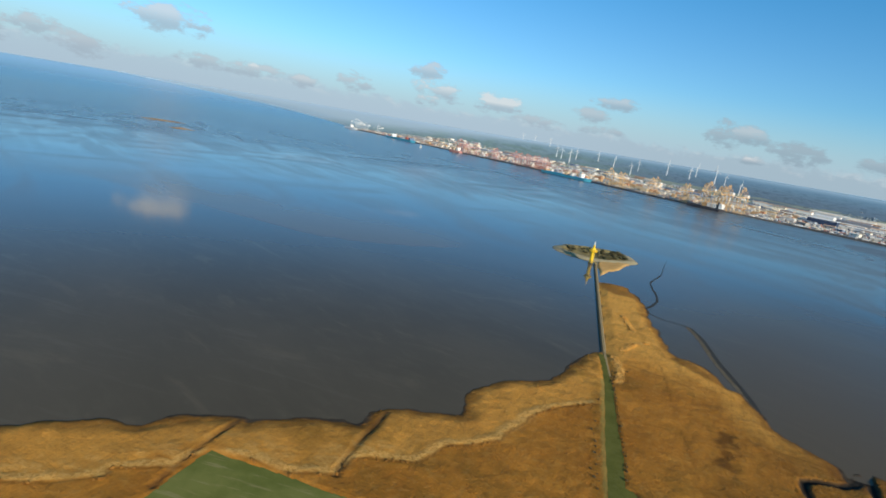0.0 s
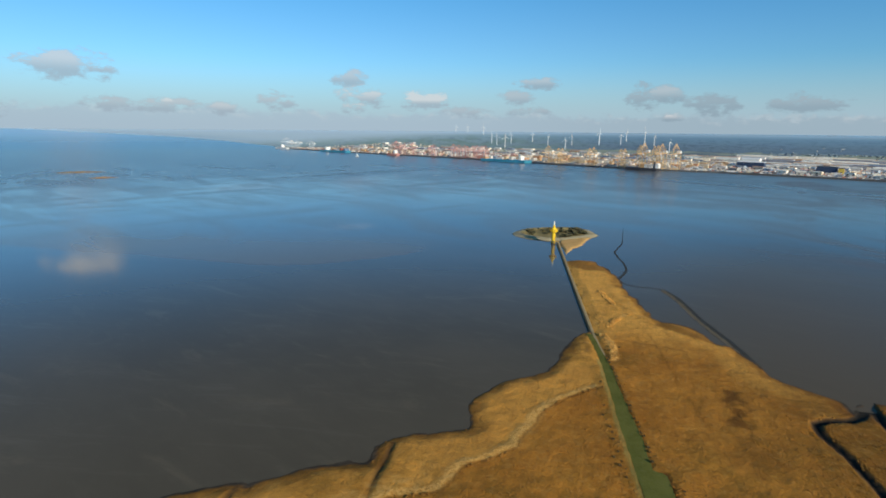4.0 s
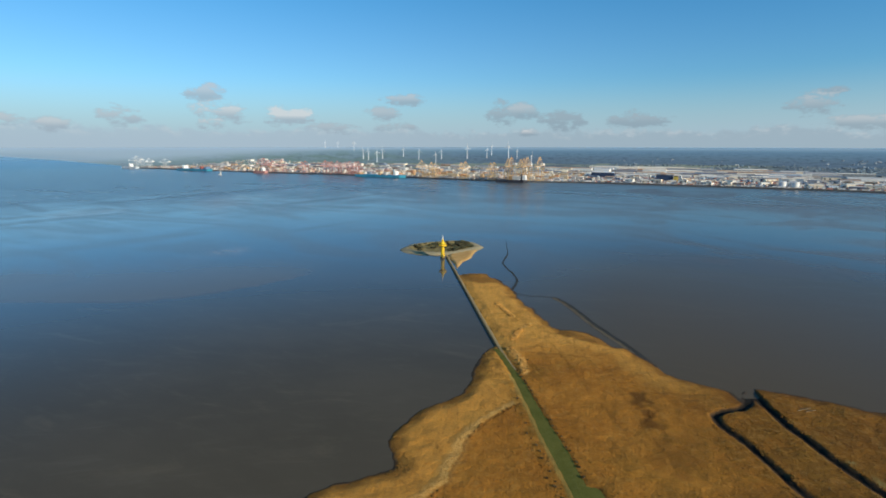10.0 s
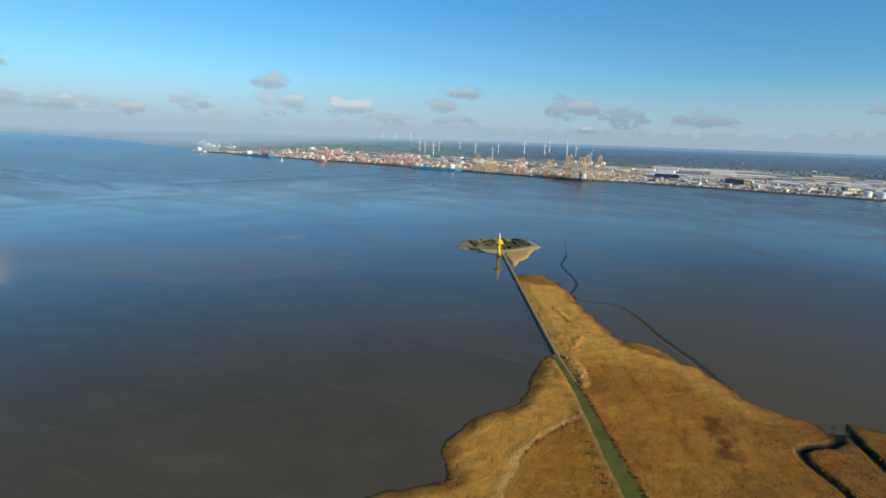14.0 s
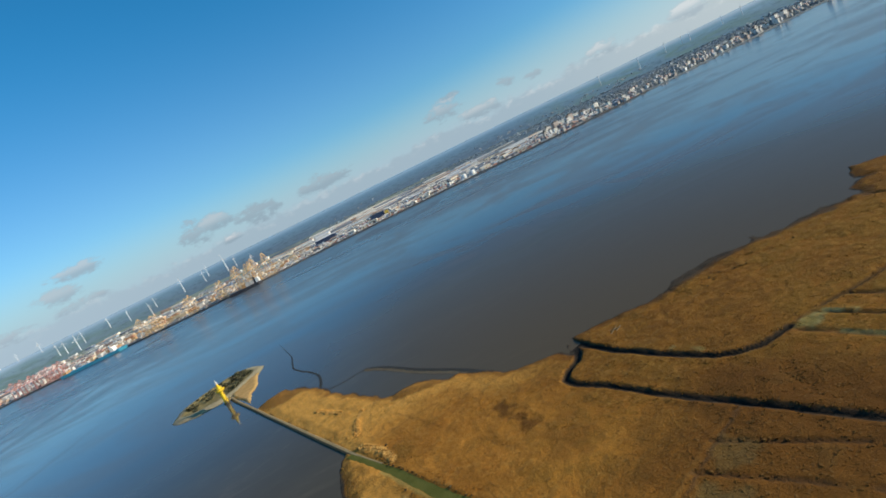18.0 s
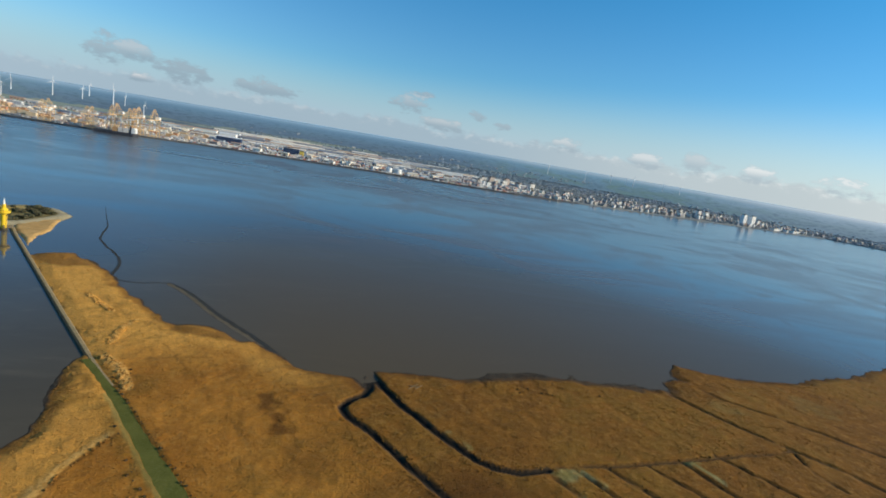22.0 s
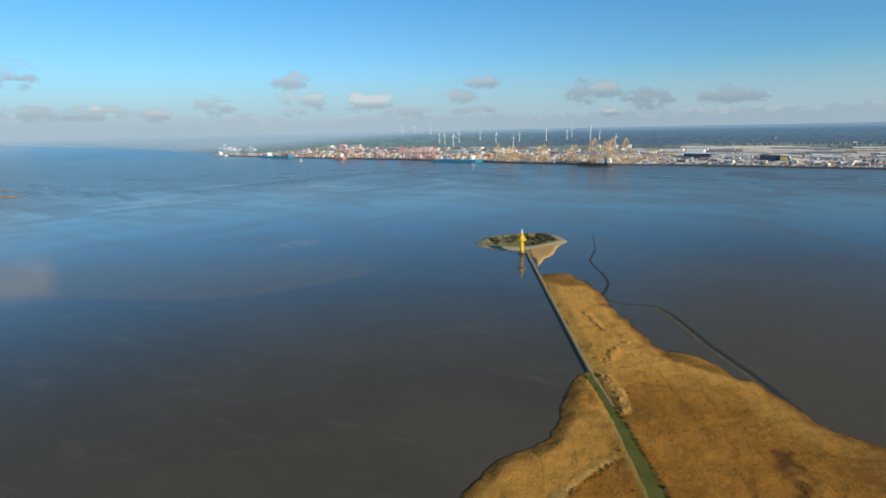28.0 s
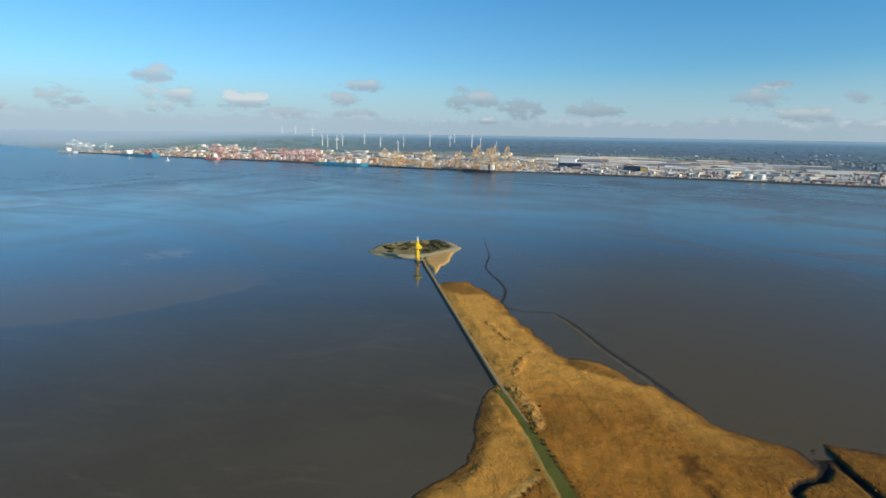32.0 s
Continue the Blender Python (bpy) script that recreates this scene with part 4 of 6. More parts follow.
gold = np.where((mx < 32) & (my < 232) & (outer_d > drift_d), gold * 0.25, gold)
gold = gold * (1 - 0.25 * step(40, 20, mx) * step(305, 295, my) - 0.2 * step(-20, -70, mx))
gold = gold * (0.45 + 0.35 * step(290, 360, my) + (0.55 - 0.3 * step(290, 360, my)) * vnoise(mx, my, 18, 51))
rust = step(80, 140, mx) * step(400, 200, my)
moss = step(0.42, 0.65, vnoise(mx, my, 45, 61)) * (0.5 + 0.35 * step(110, 170, mx))
moss = np.maximum(moss, step(5, 1, np.abs(from_line(mx, my, TRACK_W)[0] - 3)) * 0.7)
green = np.maximum(step(-6, 10, depth_in(px, py, GREEN_BANK) + (vnoise(mx, my, 30, 72) - 0.5) * 24), step(-2, 6, depth_in(px, py, PASTURE) + (vnoise(mx, my, 12, 73) - 0.5) * 8))
green = np.maximum(green, 0.35 * step(520, 640, mx) * step(0.5, 0.7, vnoise(mx, my, 40, 74)))
# haze over the far marsh, put in as a little pale gold
gold = np.maximum(gold, step(420, 700, mx) * 0.2)
green = np.maximum(green, 0.45 * step(1.5, 0.5, from_line(mx, my, offset(TRACK_W, 0.6))[0]) * (my < 262))
keep = edge > -14.0
height += 0.3 * pale * (0.4 + vnoise(mx, my, 3.2, 27))
mv, mq, ml = kept(np.stack([mx, my, height], 1), mq, keep,
                  dict(mud=mud, wet=wet * (1 - algae), pale=pale, burnt_and_shade=burnt_and_shade * (1 - flat), gold=gold, rust=rust, moss=moss, green=green, algae=algae))
sheet("reed_marsh", mv, mq, REED, "golden brown winter reed marsh cut by tidal creeks and ditches", layers=ml, category="marsh")


# standing tufts and tussocks on the marsh
def tufts(name, count, x0, x1, y0, y1, rad, tall, label, pick, keep_pale=0.0):
    r = np.random.RandomState(count)
    x, y = r.uniform(x0, x1, count), r.uniform(y0, y1, count)
    cell = np.clip(np.searchsorted(mys, y), 0, len(mys) - 1) * len(mxs) + np.clip(np.searchsorted(mxs, x), 0, len(mxs) - 1)
    ok = (edge[cell] > 0.5) & (flat[cell] < 0.1) & (mud[cell] < 0.1) & ((pale[cell] < 0.3) | (keep_pale > 0)) & (r.uniform(0, 1, count) < pick(x, y, cell))
    x, y, cell = x[ok], y[ok], cell[ok]
    n = len(x)
    q, h, a = r.uniform(*rad, n), r.uniform(*tall, n), r.uniform(0, 6.28, n)
    z = height[cell]
    lean = r.uniform(-0.5, 0.5, (2, n))
    rows = [np.stack([x + q * np.cos(a + 1.571 * j), y + q * np.sin(a + 1.571 * j), z - 0.4], 1) for j in range(4)]
    rows += [np.stack([x + q * 0.8 * np.cos(a + 0.6 + 1.571 * j), y + q * 0.8 * np.sin(a + 0.6 + 1.571 * j), z + h * r.uniform(0.4, 0.8, n)], 1) for j in range(4)]
    rows.append(np.stack([x + lean[0] * q, y + lean[1] * q, z + h], 1))
    base = np.arange(n)[:, None] * 9
    tri = np.concatenate([base + np.array([[j, (j + 1) % 4, 4 + (j + 1) % 4]]) for j in range(4)] + [base + np.array([[j, 4 + (j + 1) % 4, 4 + j]]) for j in range(4)]
                         + [base + np.array([[4 + j, 4 + (j + 1) % 4, 8]]) for j in range(4)])
    lay = {key: np.repeat(v[cell], 9) for key, v in (("gold", gold), ("rust", rust), ("moss", moss), ("burnt_and_shade", burnt_and_shade), ("pale", pale * keep_pale), ("algae", algae), ("green", green), ("mud", mud * 0))}
    sheet(name, np.stack(rows, 1).reshape(-1, 3), tri, REED_TUFT, label, kind="stuff", smooth=False, layers=lay, category="reeds")


tufts("reed_tufts", 26000, -160, 330, 95, 330, (0.3, 0.8), (0.04, 0.11), "standing tufts of dry reed", lambda x, y, c: 0.25 + 0.75 * step(0.4, 0.65, vnoise(x, y, 16, 141)))
tufts("reed_tufts_far", 14000, 5, 520, 0, 495, (0.5, 1.0), (0.1, 0.25), "standing tufts of dry reed", lambda x, y, c: ((y > 320) | (x > 330)) * step(0.4, 0.7, vnoise(x, y, 30, 142)))
tufts("reed_wall", 30000, -160, 330, 95, 330, (0.12, 0.3), (0.35, 0.9), "tall reeds along the creeks and the drift line",
      lambda x, y, c: (step(4.5, 3, np.minimum(from_line(x, y, CREEK_A)[0], from_line(x, y, CREEK_B)[0]))))
tufts("drift_edge_reeds", 60000, -160, 40, 40, 240, (0.35, 0.7), (0.4, 0.9), "scalloped edge of reed tussocks along the drift line, its shade painted dark", lambda x, y, c: step(0.9, 0.4, drift_d[c]) * step(0.45, 0.6, vnoise(x, y, 2.4, 144)))
tufts("drift_clumps", 9000, 30, 64, 258, 394, (0.35, 0.8), (0.3, 0.8), "pale clumps of washed-up reed straw on the spit",
      lambda x, y, c: step(2.2, 1.2, np.min([from_line(x, y, line)[0] for line in DRIFT_N + [DRIFT_E]], 0)) * step(0.35, 0.55, vnoise(x, y, 3, 145)), 0.9)
tufts("reed_tussocks", 70000, -70, 340, 90, 330, (0.22, 0.5), (0.12, 0.34), "scattered low tussocks of dry reed and rush",
      lambda x, y, c: (edge[c] > 4) * np.clip((0.12 + 0.3 * step(0.45, 0.75, vnoise(x, y, 26, 146))) * step(0.4, 0.7, vnoise(x, y, 5, 149))
                              + 0.5 * step(9, 2, np.abs(from_line(x, y, TRACK_W)[0] - 5)) * step(0.45, 0.7, vnoise(x, y, 7, 147)) * (y < 240)
                              + 0.4 * (np.abs(x - 136) < 16) * (y < 222) * step(0.5, 0.7, vnoise(x, y, 8, 148)), 0, 1))


# a narrow tidal channel in the mud
WET_MUD = speckled("wet_mud", (0.040, 0.037, 0.030), (0.058, 0.053, 0.043), 0.2, 0.6, spec=0.08)
MUD_RIM = speckled("mud_rim", (0.112, 0.092, 0.062), (0.148, 0.122, 0.084), 0.15, 0.7, spec=0.04)
CHANNEL = [(78, 674), (71, 595), (67.7, 570), (59.8, 536), (59.9, 512), (63.1, 490), (64, 466), (60.2, 445), (54.9, 429), (56.9, 419), (66.8, 411.4), (77.4, 410), (86, 408),
           (89, 402.5), (93, 389), (95.8, 373), (99, 350), (103.5, 327), (108.3, 306), (111, 290), (112, 281)]


def ribbon(name, west, east, z, mat, label, category="", step_m=3.0, ragged=0.9):
    """A strip between two lines, with ragged sides."""
    def resample(line, n):
        seg = np.cumsum([0] + [math.dist(a, b) for a, b in zip(line, line[1:])])
        at = np.linspace(0, seg[-1], n)
        return np.interp(at, seg, [p[0] for p in line]), np.interp(at, seg, [p[1] for p in line])
    n = int(sum(math.dist(a, b) for a, b in zip(west, west[1:])) / step_m)
    (ax, ay), (bx, by) = resample(west, n), resample(east, n)
    k = np.linspace(0, 1, 6)[:, None]
    x, y = (ax + (bx - ax) * k).ravel(), (ay + (by - ay) * k).ravel()
    x = x + (vnoise(x, y, 5, 81) - 0.5) * ragged
    i = (np.arange(5)[:, None] * n + np.arange(n - 1)).ravel()
    return sheet(name, np.stack([x, y, z + (vnoise(x, y, 4, 82) - 0.5) * 0.12], 1), np.stack([i, i + 1, i + n + 1, i + n], 1), mat, label, category=category)


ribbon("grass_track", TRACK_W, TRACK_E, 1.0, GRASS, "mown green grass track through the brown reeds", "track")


def patch(name, ring, z, mat, label, category="", cell=2.0, ragged=2.0):
    """A flat piece of ground inside a ring."""
    pts = np.array(ring)
    x, y, q = lattice(np.arange(pts[:, 0].min() - 1, pts[:, 0].max() + 1, cell), np.arange(pts[:, 1].min() - 1, pts[:, 1].max() + 1, cell))
    keep = depth_in(x + (vnoise(x, y, 5, 91) - 0.5) * ragged, y + (vnoise(x, y, 5, 92) - 0.5) * ragged, ring) > 0
    q = q[keep[q].all(1)]
    used = np.unique(q)
    back = np.full(len(x), -1)
    back[used] = np.arange(len(used))
    return sheet(name, np.stack([x, y, z + 0 * x], 1)[used], back[q], mat, label, category=category)


channel = smooth_line(CHANNEL)
lower = channel[12 * 6:]
ribbon("mud_bank", offset(lower, 0.6), offset(lower, 4.2), 0.06, MUD_RIM, "low brown mud bank rimming the narrow channel", "mud", 2.0, 1.2)
def banks(line):
    """Both sides of the channel, which narrows to a thread in mid course and at its far end."""
    n = len(line) - 1
    half = np.interp(np.arange(n + 1) / n, [0, 0.12, 0.38, 0.48, 0.62, 0.7, 1], [0.1, 0.8, 1.15, 0.45, 0.4, 1.35, 1.7])
    return [offset(line, -h)[i] for i, h in enumerate(half)], [offset(line, h)[i] for i, h in enumerate(half)]


ribbon("tidal_channel", *banks(channel), 0.08, WET_MUD, "dark narrow tidal channel in the wet mud", "channel", 2.0, 1.6)
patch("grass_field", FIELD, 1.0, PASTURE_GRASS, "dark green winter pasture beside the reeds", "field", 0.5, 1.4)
DARK_GRASS = speckled("dark_grass", (0.055, 0.085, 0.045), (0.10, 0.13, 0.065), 0.02, spec=0.05)
patch("wet_meadow", POND, 0.95, DARK_GRASS, "dark wet meadow round a pool on the green bank", "meadow", 7.0, 20.0)
patch("pool", [(1400, 82), (1480, 20), (1575, -12), (1600, 30), (1500, 70)], 1.1, WATER, "shallow blue pool in the wet meadow", "pool", 6.0, 12.0)
patch("small_pool", SMALL_POOL, 0.95, WATER, "small blue pool in the bright pasture", "pool", 2.0, 4.0)

# ---------------------------------------------------------------- causeway and island
cw = CAUSEWAY


def strip(name, line, profile, mat, label, parent=None):
    """A long body along a line: profile points are (across, height)."""
    s = Shape()
    fine = [(a[0] + (b[0] - a[0]) * k / 8, a[1] + (b[1] - a[1]) * k / 8) for a, b in zip(line, line[1:]) for k in range(8)] + [line[-1]]
    rows = [offset(fine, o) for o, z in profile]
    n = len(fine)
    s.v = [(x, y, z) for row, (o, z) in zip(rows, profile) for x, y in row]
    for j in range(len(profile) - 1):
        s.f += [(j * n + i, j * n + i + 1, (j + 1) * n + i + 1, (j + 1) * n + i) for i in range(n - 1)]
    return part(name, s, mat, parent, label)


causeway = tagged(new("causeway"), "narrow stone causeway running through the tidal flat to the island", "causeway", kind="structure")
strip("revetment", cw, [(-2.9, -0.8), (-1.5, 0.7), (-0.62, 0.9)], STONE, "dark wet stone slope", causeway)
strip("path", cw, [(-0.62, 0.9), (-0.56, 0.98), (0.8, 0.98), (0.9, 0.9), (1.5, 0.4)], PATH_STONE, "pale worn paved path", causeway)
ISLE = [(-49, 602), (-40, 630), (-20, 645), (14, 655), (36, 643), (44, 614), (37, 598), (24, 586), (6, 573), (-10, 571), (-30, 576), (-43, 586)]
xs, ys = np.arange(-56, 56, 1.0), np.arange(490, 668, 1.0)
ix, iy, iq = lattice(xs, ys)
pxi, pyi = ix + (vnoise(ix, iy, 8, 101) - 0.5) * 3, iy + (vnoise(ix, iy, 8, 102) - 0.5) * 3
di = depth_in(pxi, pyi, ISLE)
dr = depth_in(pxi, pyi, [(3, 575), (2, 560), (9, 520), (12, 494), (14, 514), (20, 536), (29, 556), (36, 588), (42, 606), (20, 590)])
hz = np.where(di > -7, -1.0 + 3.2 * step(-7, 6, di) + (vnoise(ix, iy, 5, 104) - 0.5) * 0.8 * step(4, 8, di) - 1.2 * step(8, 13, di), -2)
hr = np.where(dr > -2, -1 + 2.2 * step(-1.0, 4.0, dr) + (vnoise(ix, iy, 4, 105) - 0.5) * 0.7, -2)
rim = step(8.0, 6.0, di) * step(-2.5, -1.2, di)
hh = np.maximum(hz, hr)
iv, iq2, il = kept(np.stack([ix, iy, hh], 1), iq, np.maximum(di + 2, dr) > -2.5,
                   dict(pale=np.where(hr > hz, 0, rim * 0.7), gold=np.where(hr > hz, 0.7, 0.1), rust=0 * ix, moss=step(8, 12, di) * 0.5,
                        burnt_and_shade=step(9, 14, di) * vnoise(ix, iy, 9, 106) * 0.6, green=0 * ix, mud=step(0.8, -0.5, np.maximum(di + 2.2, dr))))
sheet("island", iv, iq2, ISLE_SOIL, "low oval island with a pale stone rim and scrub", layers=il, category="island")


def blob_leaves(s, centre, radius, n, size, rng):
    """Small crossed leaf clumps on an uneven crown."""
    for _ in range(n):
        d = Vector((rng.gauss(0, 1), rng.gauss(0, 1), rng.gauss(0, 1))).normalized() * rng.uniform(0.45, 1.0)
        c = Vector(centre) + Vector((d.x * radius[0], d.y * radius[1], d.z * radius[2]))
        a = Vector((rng.gauss(0, 1), rng.gauss(0, 1), rng.gauss(0, 1))).normalized()
        b = a.cross(Vector((rng.gauss(0, 1), rng.gauss(0, 1), rng.gauss(0, 1)))).normalized()
        q = size * rng.uniform(0.6, 1.4)
        e = a.cross(b)
        s.solid([c + a * q, c + b * q, c - a * q * 0.8 + e * q * 0.4, c - b * q * 0.9, c + e * q * 0.8],
                [(0, 1, 4), (1, 2, 4), (2, 3, 4), (3, 0, 4)])


def make_bush(name, label, seed, r, h, mat, group):
    rng = random.Random(seed)
    t = thing(name, label, "bush", group)
    stems = Shape()
    for _ in range(5):
        a = rng.uniform(0, 6.28)
        stems.bar((0.1 * math.cos(a), 0.1 * math.sin(a), -0.4), (r * 0.5 * math.cos(a), r * 0.5 * math.sin(a), h * 0.7), 0.12)
    part("stems", stems, BARK, t)
    crown = Shape()
    for _ in range(4):
        a, k = rng.uniform(0, 6.28), rng.uniform(0.1, 0.5)
        blob_leaves(crown, (r * k * math.cos(a), r * k * math.sin(a), h * rng.uniform(0.4, 0.62)), (r * 0.66, r * 0.66, h * 0.42), 60, r * 0.17, rng)
    part("crown", crown, mat, t)
    return t


rng = random.Random(4)
hedge = [make_bush("bush", "bare brown winter bush beside the grass track", 10 + i, 0.9, 1.05, TWIGS, "bushes along the track") for i in range(3)]
spots = [(40.5, 291), (43, 286), (44.2, 281), (44.4, 276), (43.6, 270), (36.5, 283), (37.6, 276), (38.4, 270), (33, 234), (33.4, 229), (59, 139), (61, 133)]
y = 266.0
while y > 172:
    spots.append((float(np.interp(-y, [-p[1] for p in TRACK_E], [p[0] for p in TRACK_E])) + 0.6, y))
    y -= rng.uniform(2.2, 4.2)
y = 212.0
while y > 160:
    spots.append((float(np.interp(-y, [-p[1] for p in TRACK_W], [p[0] for p in TRACK_W])) - rng.uniform(2.5, 5.5), y))
    y -= rng.uniform(1.6, 5.0)
y = 166.0
while y > 130:
    spots.append((float(np.interp(-y, [-p[1] for p in TRACK_E], [p[0] for p in TRACK_E])) + 3.0, y))
    y -= rng.uniform(3, 6)
for i in range(16):
    x = rng.uniform(205, 258)
    spots.append((x, 203 - (x - 205) * 0.35 + rng.uniform(-5, 4)))
for i, (x, y) in enumerate(spots):
    m = pose(x + rng.uniform(-0.5, 0.5), y + rng.uniform(-1, 1), 1.1, 0, 0, rng.uniform(0, 360)) @ Matrix.Scale(rng.uniform(0.5, 1.0), 4)
    if i < 3:
        hedge[i].matrix_basis = m
    else:
        copy_thing(hedge[i % 3], m)


scrub = [make_bush("shrub", "dark olive scrub on the island", 30 + i, 3.4, 3.6, SCRUB, "scrub on the island") for i in range(3)]
k = 0
for i in range(150):
    x, y = rng.uniform(-36, 40), rng.uniform(580, 650)
    if rng.random() > (0.6 if x > 4 else 0.28):
        continue
    if depth_in(np.array([float(x)]), np.array([float(y)]), ISLE)[0] < 9:
        continue
    m = pose(x, y, 1.2, 0, 0, rng.uniform(0, 360)) @ Matrix.Scale(rng.uniform(0.6, 1.2) if 2 < x < 32 else rng.uniform(0.5, 0.95), 4)
    if k < 3:
        scrub[k].matrix_basis = m
    else:
        copy_thing(scrub[k % 3], m)
    k += 1

# the beacon tower
tower = thing("beacon_tower", "bright yellow steel beacon tower with a pale mast beside the causeway", "tower")
tower.location = (-2.2, 556, 0)
part("base", Shape().lathe([(2.7, -2.4), (2.7, 1.2), (2.4, 1.5)], 20), STONE, tower, "dark wet concrete foot")
part("shaft", Shape().lathe([(2.0, 1.5), (1.95, 13.2)], 20), YELLOW, tower, smooth=False)
collar = part("collar", Shape().lathe([(1.95, 12.2), (4.2, 13.6), (4.2, 14.4), (3.3, 14.5)], 20), YELLOW, tower)
for i in range(12):
    a = 6.28319 * i / 12
    part("rail_post", Shape().bar((4.1 * math.cos(a), 4.1 * math.sin(a), 14.4), (4.1 * math.cos(a), 4.1 * math.sin(a), 15.6), 0.1), YELLOW, collar)
for z in (15.0, 15.6):
    hoop = Shape()
    for i in range(24):
        a, b = 6.28319 * i / 24, 6.28319 * (i + 1) / 24
        hoop.bar((4.1 * math.cos(a), 4.1 * math.sin(a), z), (4.1 * math.cos(b), 4.1 * math.sin(b), z), 0.09)
    part("hand_hoop", hoop, YELLOW, collar)
cabin = part("cabin", Shape().lathe([(2.7, 14.4), (2.7, 15.9), (1.3, 17.6)], 20), YELLOW, tower)
part("neck", Shape().lathe([(1.2, 17.6), (1.1, 20.2)], 16), YELLOW, tower)
part("mast", Shape().lathe([(0.75, 20.2), (0.7, 22.6), (0.35, 22.9), (0.3, 24.4)], 12), WHITE, tower, "pale grey antenna mast")
for i in range(8):
    a = 6.28319 * i / 8
    part("cabin_window", Shape().bar((2.72 * math.cos(a), 2.72 * math.sin(a), 14.9), (2.72 * math.cos(a), 2.72 * math.sin(a), 15.6), 0.7, 0.12), DARK_METAL, cabin)
ladder = Shape()
for x in (-0.3, 0.3):
    ladder.bar((x + 1.5, -1.75, 1.5), (x + 1.5, -1.75, 13.0), 0.09)
for k in range(22):
    ladder.bar((1.2, -1.75, 2 + k * 0.5), (1.8, -1.75, 2 + k * 0.5), 0.06)
part("ladder", ladder, DARK_METAL, tower)
for z in (5.5, 9.4):
    part("flange", Shape().lathe([(2.12, z), (2.12, z + 0.25)], 20), YELLOW, tower)
door = Shape().box(-0.5, -2.12, 1.6, 0.5, -1.85, 3.7)
part("door", door, DARK_METAL, tower)
bridge = thing("footbridge", "short pale footbridge from the causeway to the yellow tower", "footbridge")
part("deck", Shape().box(-0.4, 555.2, 1.5, 3.6, 556.6, 1.7), PATH_STONE, bridge)
for y in (555.25, 556.55):
    part("handrail", Shape().bar((-0.4, y, 2.7), (3.6, y, 2.7), 0.08), YELLOW, bridge)
    for x in (-0.3, 1.6, 3.5):
        part("rail_post", Shape().bar((x, y, 1.6), (x, y, 2.7), 0.08), YELLOW, bridge)

# ---------------------------------------------------------------- far bank
ORIGIN, ALONG, INLAND = np.array([475.0, 1690.0]), np.array([0.902, -0.432]), np.array([0.432, 0.902])
EDGE_S = [-6500, -4900, -4200, -3500, -3100, -2600, -2400, -2300, -1400, -850, -600, -250, -40, 300, 560, 900, 1120, 1660, 1980, 2400, 2560, 3020, 6000]
EDGE_D = [-2200, -900, -380, 40, 130, 150, 130, 60, 10, 0, -40, -70, -20, -25, -35, -62, -40, 28, 74, 114, -60, -440, -3000]


def far_xy(s, d):
    p = ORIGIN + ALONG * s + INLAND * d
    return float(p[0]), float(p[1])


def far_edge(s):
    return float(np.interp(s, EDGE_S, EDGE_D))


def far_z(x, y):
    return 3.0 + float(lift(np.array(x), np.array(y)))


def far_pose(s, d, turn=0.0):
    x, y = far_xy(s, d)
    return pose(x, y, far_z(x, y), 0, 0, math.degrees(math.atan2(ALONG[1], ALONG[0])) + turn)


ss = np.arange(-5600, 5200, 26.0)
dd = np.concatenate([[0, 0.5], np.geomspace(8, 6500, 120)])
fs, fd = [a.ravel() for a in np.meshgrid(ss, dd)]
es = np.interp(fs, EDGE_S, EDGE_D) + (vnoise(fs, fs * 0, 90, 111) - 0.5) * 14 * (fs > 600)
fx = ORIGIN[0] + ALONG[0] * fs + INLAND[0] * (fd + es)
fy = ORIGIN[1] + ALONG[1] * fs + INLAND[1] * (fd + es)
fz = np.where(fd == 0, np.where(np.hypot(fx, fy) > 3200, -0.5, -3.0), 3.0) * np.where(np.hypot(fx, fy) > 3200, 0.3, 1.0) + lift(fx, fy)
n = len(ss)
i = (np.arange(len(dd) - 1)[:, None] * n + np.arange(n - 1)).ravel()
fq = np.stack([i, i + 1, i + 1 + n, i + n], 1)
quay = step(620, 420, fd - 480 * step(-250, -100, fs) * step(800, 650, fs) + (vnoise(fs, fd, 160, 112) - 0.5) * 260) * step(-2500, -2380, fs) * step(1000, 800, fs)
town = step(900, 500, fd + (vnoise(fs, fd, 300, 113) - 0.5) * 500) * step(500, 800, fs) * step(3400, 2600, fs)
field = step(350, 650, fd) * step(600, 100, fs - fd * 0.15)
field = np.maximum(field, step(1300, 1600, fd) * step(900, 1300, fs) * 0.8)
HORIZON = 3300.0
all_far, far_r = np.stack([fx, fy, fz], 1), np.hypot(fx, fy)
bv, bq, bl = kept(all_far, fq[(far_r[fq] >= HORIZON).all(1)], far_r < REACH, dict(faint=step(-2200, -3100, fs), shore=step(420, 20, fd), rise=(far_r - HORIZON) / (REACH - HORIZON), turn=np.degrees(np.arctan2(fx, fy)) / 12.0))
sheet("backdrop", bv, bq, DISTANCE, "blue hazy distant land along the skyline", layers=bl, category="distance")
fv, fq, fl = kept(all_far, fq[(far_r[fq] < HORIZON).any(1)], far_r < REACH, dict(quay=quay, town=town, field=field))
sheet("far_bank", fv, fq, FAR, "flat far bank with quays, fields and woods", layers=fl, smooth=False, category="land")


wall_s = np.arange(-2390, 1170, 30.0)
# the line of shade above the water is put into the wall's colour
QUAY_WALL = speckled("quay_wall", (0.065, 0.068, 0.068), (0.12, 0.12, 0.115), 0.05, 0.7)
wall = Shape()
